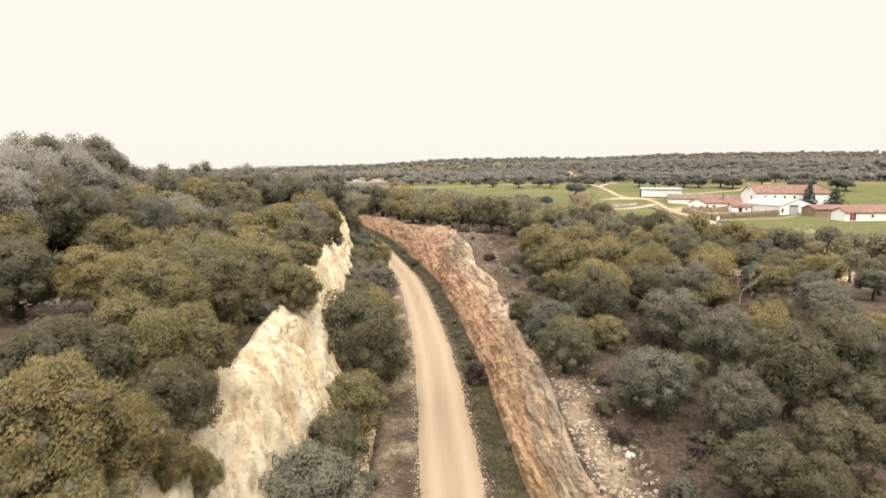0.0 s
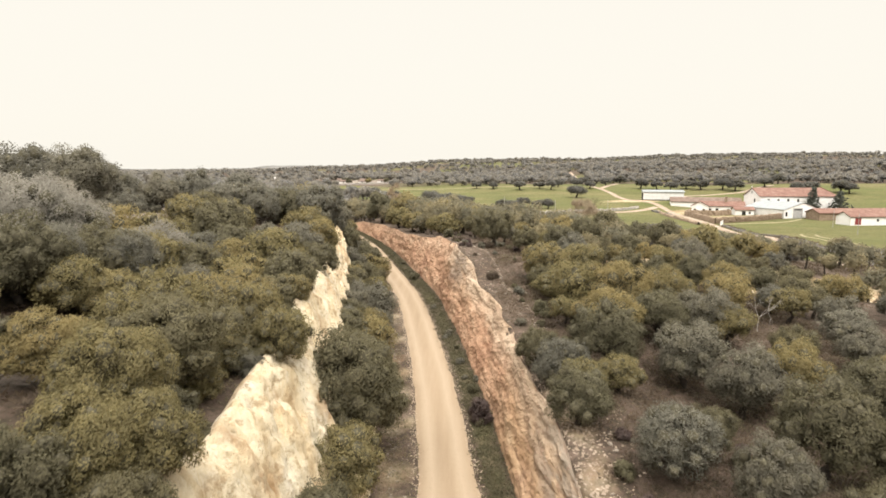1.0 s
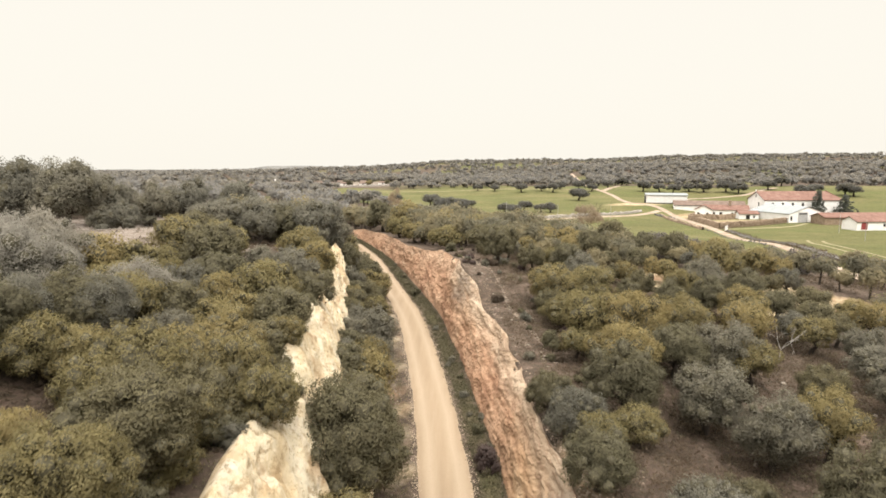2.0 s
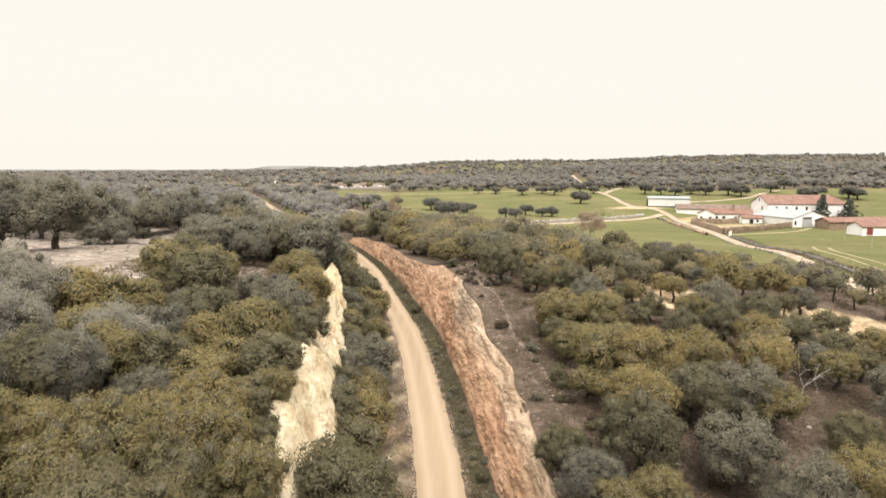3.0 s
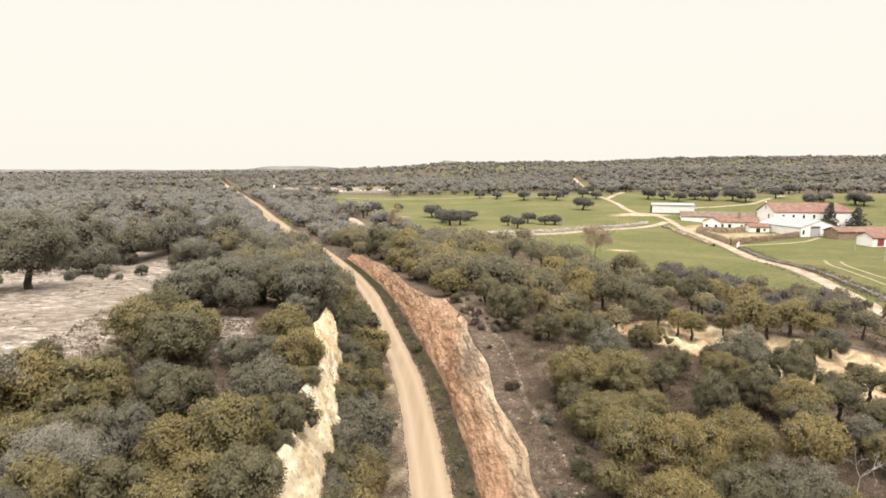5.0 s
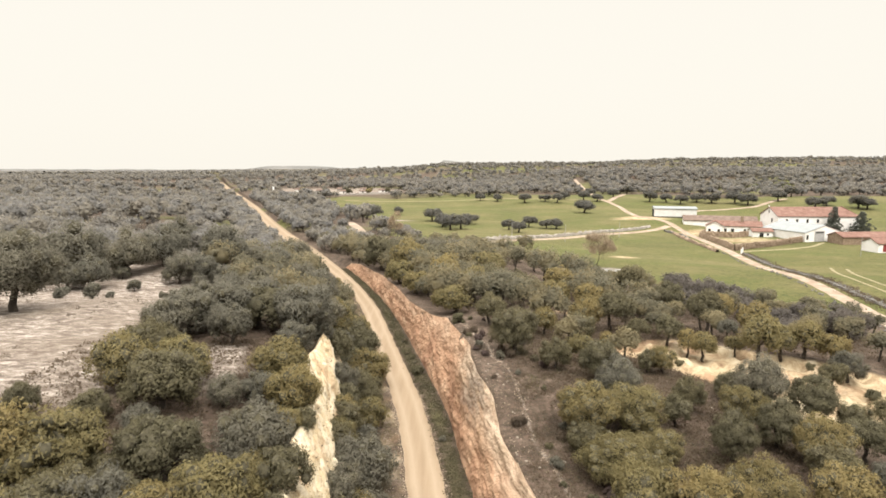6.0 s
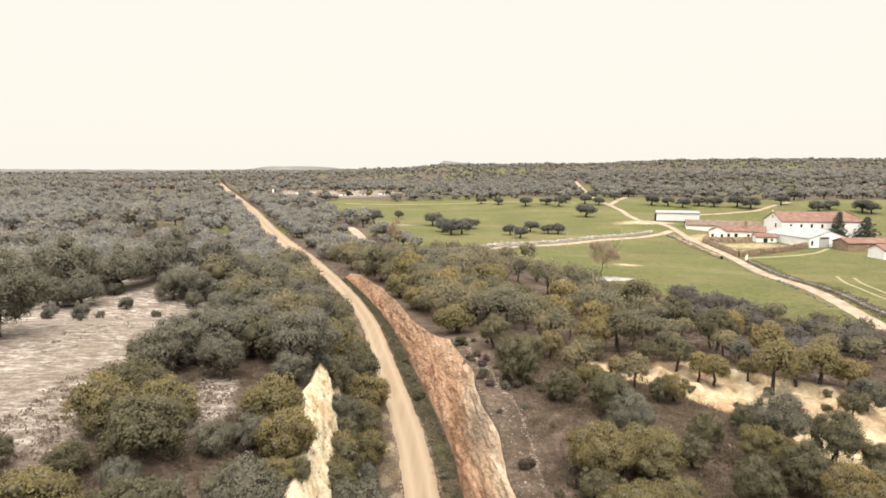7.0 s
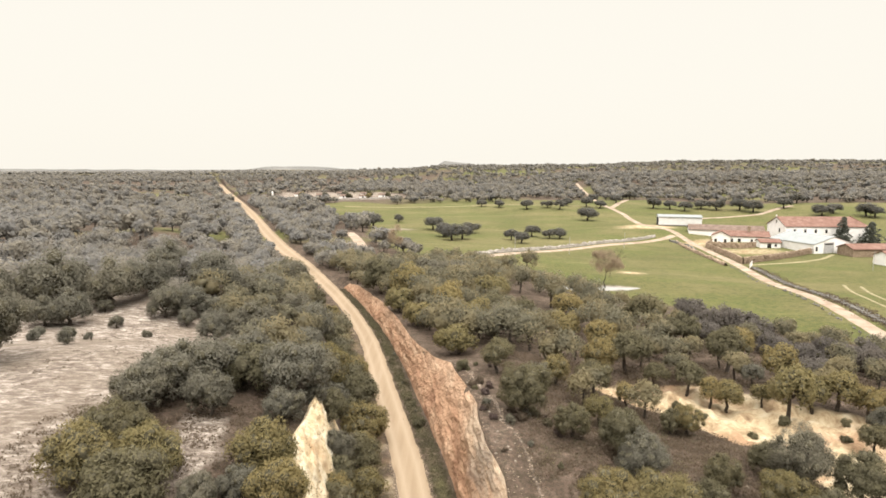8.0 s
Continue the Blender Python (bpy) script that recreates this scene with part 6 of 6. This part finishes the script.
for i, (x, y, r) in enumerate([(-43.5, 79, 0.9), (-45.5, 82, 0.6), (-38.5, 79.5, 0.5), (-50, 76, 0.7), (-34.5, 84, 0.6)]):
    shrub("clearing_bush", "small grey green bush on the pale clearing", x, y, r, 0.8, M_OAK_GREY, 20 + i, 1500, 0.09)
for i, (x, y, r) in enumerate([(23, 72.5, 0.5), (26.5, 70, 0.45), (29.5, 70.5, 0.6), (33, 67.5, 0.5), (36.5, 64, 0.7), (31.5, 60, 0.6), (21.5, 74.8, 0.5), (35, 70.5, 0.5)]):
    shrub("sandpit_bush", "small olive bush growing in the sandpit", x, y, r, 0.8, M_OAK, 40 + i, 1200, 0.1)
for i in range(16):
    y = float(spots.uniform(17, 64))
    k = float(spots.choice([-0.05, 0.05, 1.02, 1.08]))
    x = float(track_x(y) + bank_foot(y) + (bank_top(y) - bank_foot(y)) * k)
    shrub("bank_bush", "small olive bush rooted in the sandy slope", x, y, float(spots.uniform(0.3, 0.75)), 0.8, (M_OAK, M_OAK_GREY)[i % 2], 90 + i, 2200, 0.06)
for i in range(26):
    y = float(spots.uniform(12, 100))
    shrub("verge_bush", "small grey green weed bush at the foot of the rock", float(track_x(y)) + float(spots.uniform(1.8, 2.8)), y, float(spots.uniform(0.18, 0.42)), 0.8, (M_WEED, M_OAK_GREY)[i % 2], 130 + i, 900, 0.09)
bare_tree("dead_tree", "bleached dead tree with bare forked branches", 21.3, 41.4, 2.6, 1.3, 0.035, 3, M_DEADWOOD, 1)
bare_tree("bare_tree", "leafless brown tree beside the pond", 37.0, 157.8, 10.0, 4.2, 0.14, 4, M_BARK, 2, M_TWIGS, 7000)
bare_tree("bare_poplar", "tall leafless poplar at the meadow edge", -14.8, 181, 11.5, 2.0, 0.12, 4, M_BARK, 3, M_TWIGS, 2600)
conifer(158.5, 256.5, 10.2, 3.9, 1, "tall dark conifer behind the white barn")
conifer(170.0, 256.5, 8.4, 5.6, 2, "broad dark conifer behind the white barn")
FIELD_OAKS = [(-24.2, 309.9, 2.5), (-32.8, 277.6, 4.0), (-6.2, 280.7, 3.9), (-1.8, 257.2, 3.8), (1.4, 242.9, 3.9), (5.5, 251.9, 3.7), (10.2, 277.3, 3.2), (25.2, 253.9, 2.7), (27.6, 243.1, 3.0), (35.3, 266.6, 2.9), (41.7, 260.9, 2.7), (45.6, 260.6, 2.8)]
PARK_OAKS = [(73.8, 331.3, 4.6), (75.0, 391.8, 3.6), (98.1, 418.5, 3.6), (92.8, 379.5, 3.2), (86.0, 384.0, 3.6), (135.9, 460.9, 4.4), (126.0, 382.2, 4.1), (135.7, 380.1, 3.7), (141.1, 371.7, 3.7), (153.0, 376.7, 4.1), (158.7, 369.3, 4.1), (169.9, 364.8, 4.4), (173.8, 356.0, 4.3),
             (200.3, 336.1, 4.3), (209.2, 340.4, 3.7), (218.6, 329.4, 4.4), (221.4, 326.6, 4.0), (113.6, 418.2, 3.6), (194.6, 362.0, 3.8), (215.6, 385.8, 4.0), (48.4, 376.8, 3.8), (66.9, 372.6, 3.4), (32.3, 389.8, 3.2), (22.0, 398.2, 2.9), (61.0, 380.4, 3.2)]
for x, y, r in FIELD_OAKS + PARK_OAKS:
    plant("park", random.randrange(4), x, y, r * 1.15, random.uniform(0, 6.28), random.uniform(0.72, 0.88))
post("marker_post", "white marker post at the meadow edge", -14.2, 178.5, 1.9, 0.35, M_WASH, True)
post("water_tower", "slim white water tower beside the track", -130.5, 463, 5.5, 0.8, M_WASH)
for x, y in ((93.2, 200.4), (95.2, 203.6)):
    post("gate_pillar", "white gate pillar beside the lane", x, y, 1.6, 0.28, M_WASH, True)
for x, y in ((128.8, 197.3), (118, 170), (66, 240), (40, 214), (20, 197)):
    post("wire_pole", "thin weathered wooden wire pole", x, y, 6.0, 0.08, M_POST)
for i, (x, y, l, d) in enumerate([(-81, 466, 9, 6), (-66, 466, 7, 5), (-102, 482, 8, 6), (-53, 480, 10, 6), (-122, 494, 9, 6), (-90, 505, 12, 7), (-70, 500, 8, 6)]):
    plant("mid", i % 6, x + 8, y - 5, 2.6, i)
    hut = building("far_cottage", "small pale cottage far beyond the meadow", x, y, (-8, 10, 4, -5, 12, 0, 7)[i], l * 0.7, d * 0.7, 1.9, 2.9, M_WASH if i in (0, 1, 3, 4, 6) else M_PALEWALL, M_TILE_OLD, ribs=0, over=0.2)
    opening(hut, "door", "front", l * 0.3, 0.0, 1.1, 2.0)


def hazy_ridge():
    """The last pale hills on the horizon, kilometres away."""
    xs, ks = np.linspace(-3200, 1500, 160), np.linspace(0, 1, 9)
    x, k = np.meshgrid(xs, ks)
    rise = lambda a, b, soft: smooth(a - soft, a + soft, xs) * (1 - smooth(b - soft, b + soft, xs))
    crest = 10 + 22 * rise(-1120, -640, 110) + 11 * rise(-590, -530, 40) + 44 * rise(-40, 195, 26) + 18 * rise(-300, 20, 140) + 2.5 * wavy(xs, xs, 60.0, 1.0)
    me = mesh_of("backdrop_hills", np.stack([x, 3050 + 500 * k, -40 + (40 + crest[None, :]) * np.sin(k * math.pi / 2)], -1).reshape(-1, 3), grid_faces(9, 160), M_RIDGE, True)
    tagged(new("backdrop_hills", me), "pale grey hills on the far horizon", "hills", kind="structure")


M_RIDGE = plain("far_hills", (0.085, 0.085, 0.08), (0.15, 0.145, 0.135), 0.004, 1.0, 0.0, 0.0, 0.0)
hazy_ridge()
# fuller oaks on the brown slope beside the cutting
plant("finest", 1, 9.3, 46.6, 2.45, 1.0, 0.58)
for x, y, r in ((7.0, 71.2, 1.5), (5.2, 81.0, 1.2)):
    plant("grove", int(y) % 6, x, y, r, y, 0.95, 0.2)
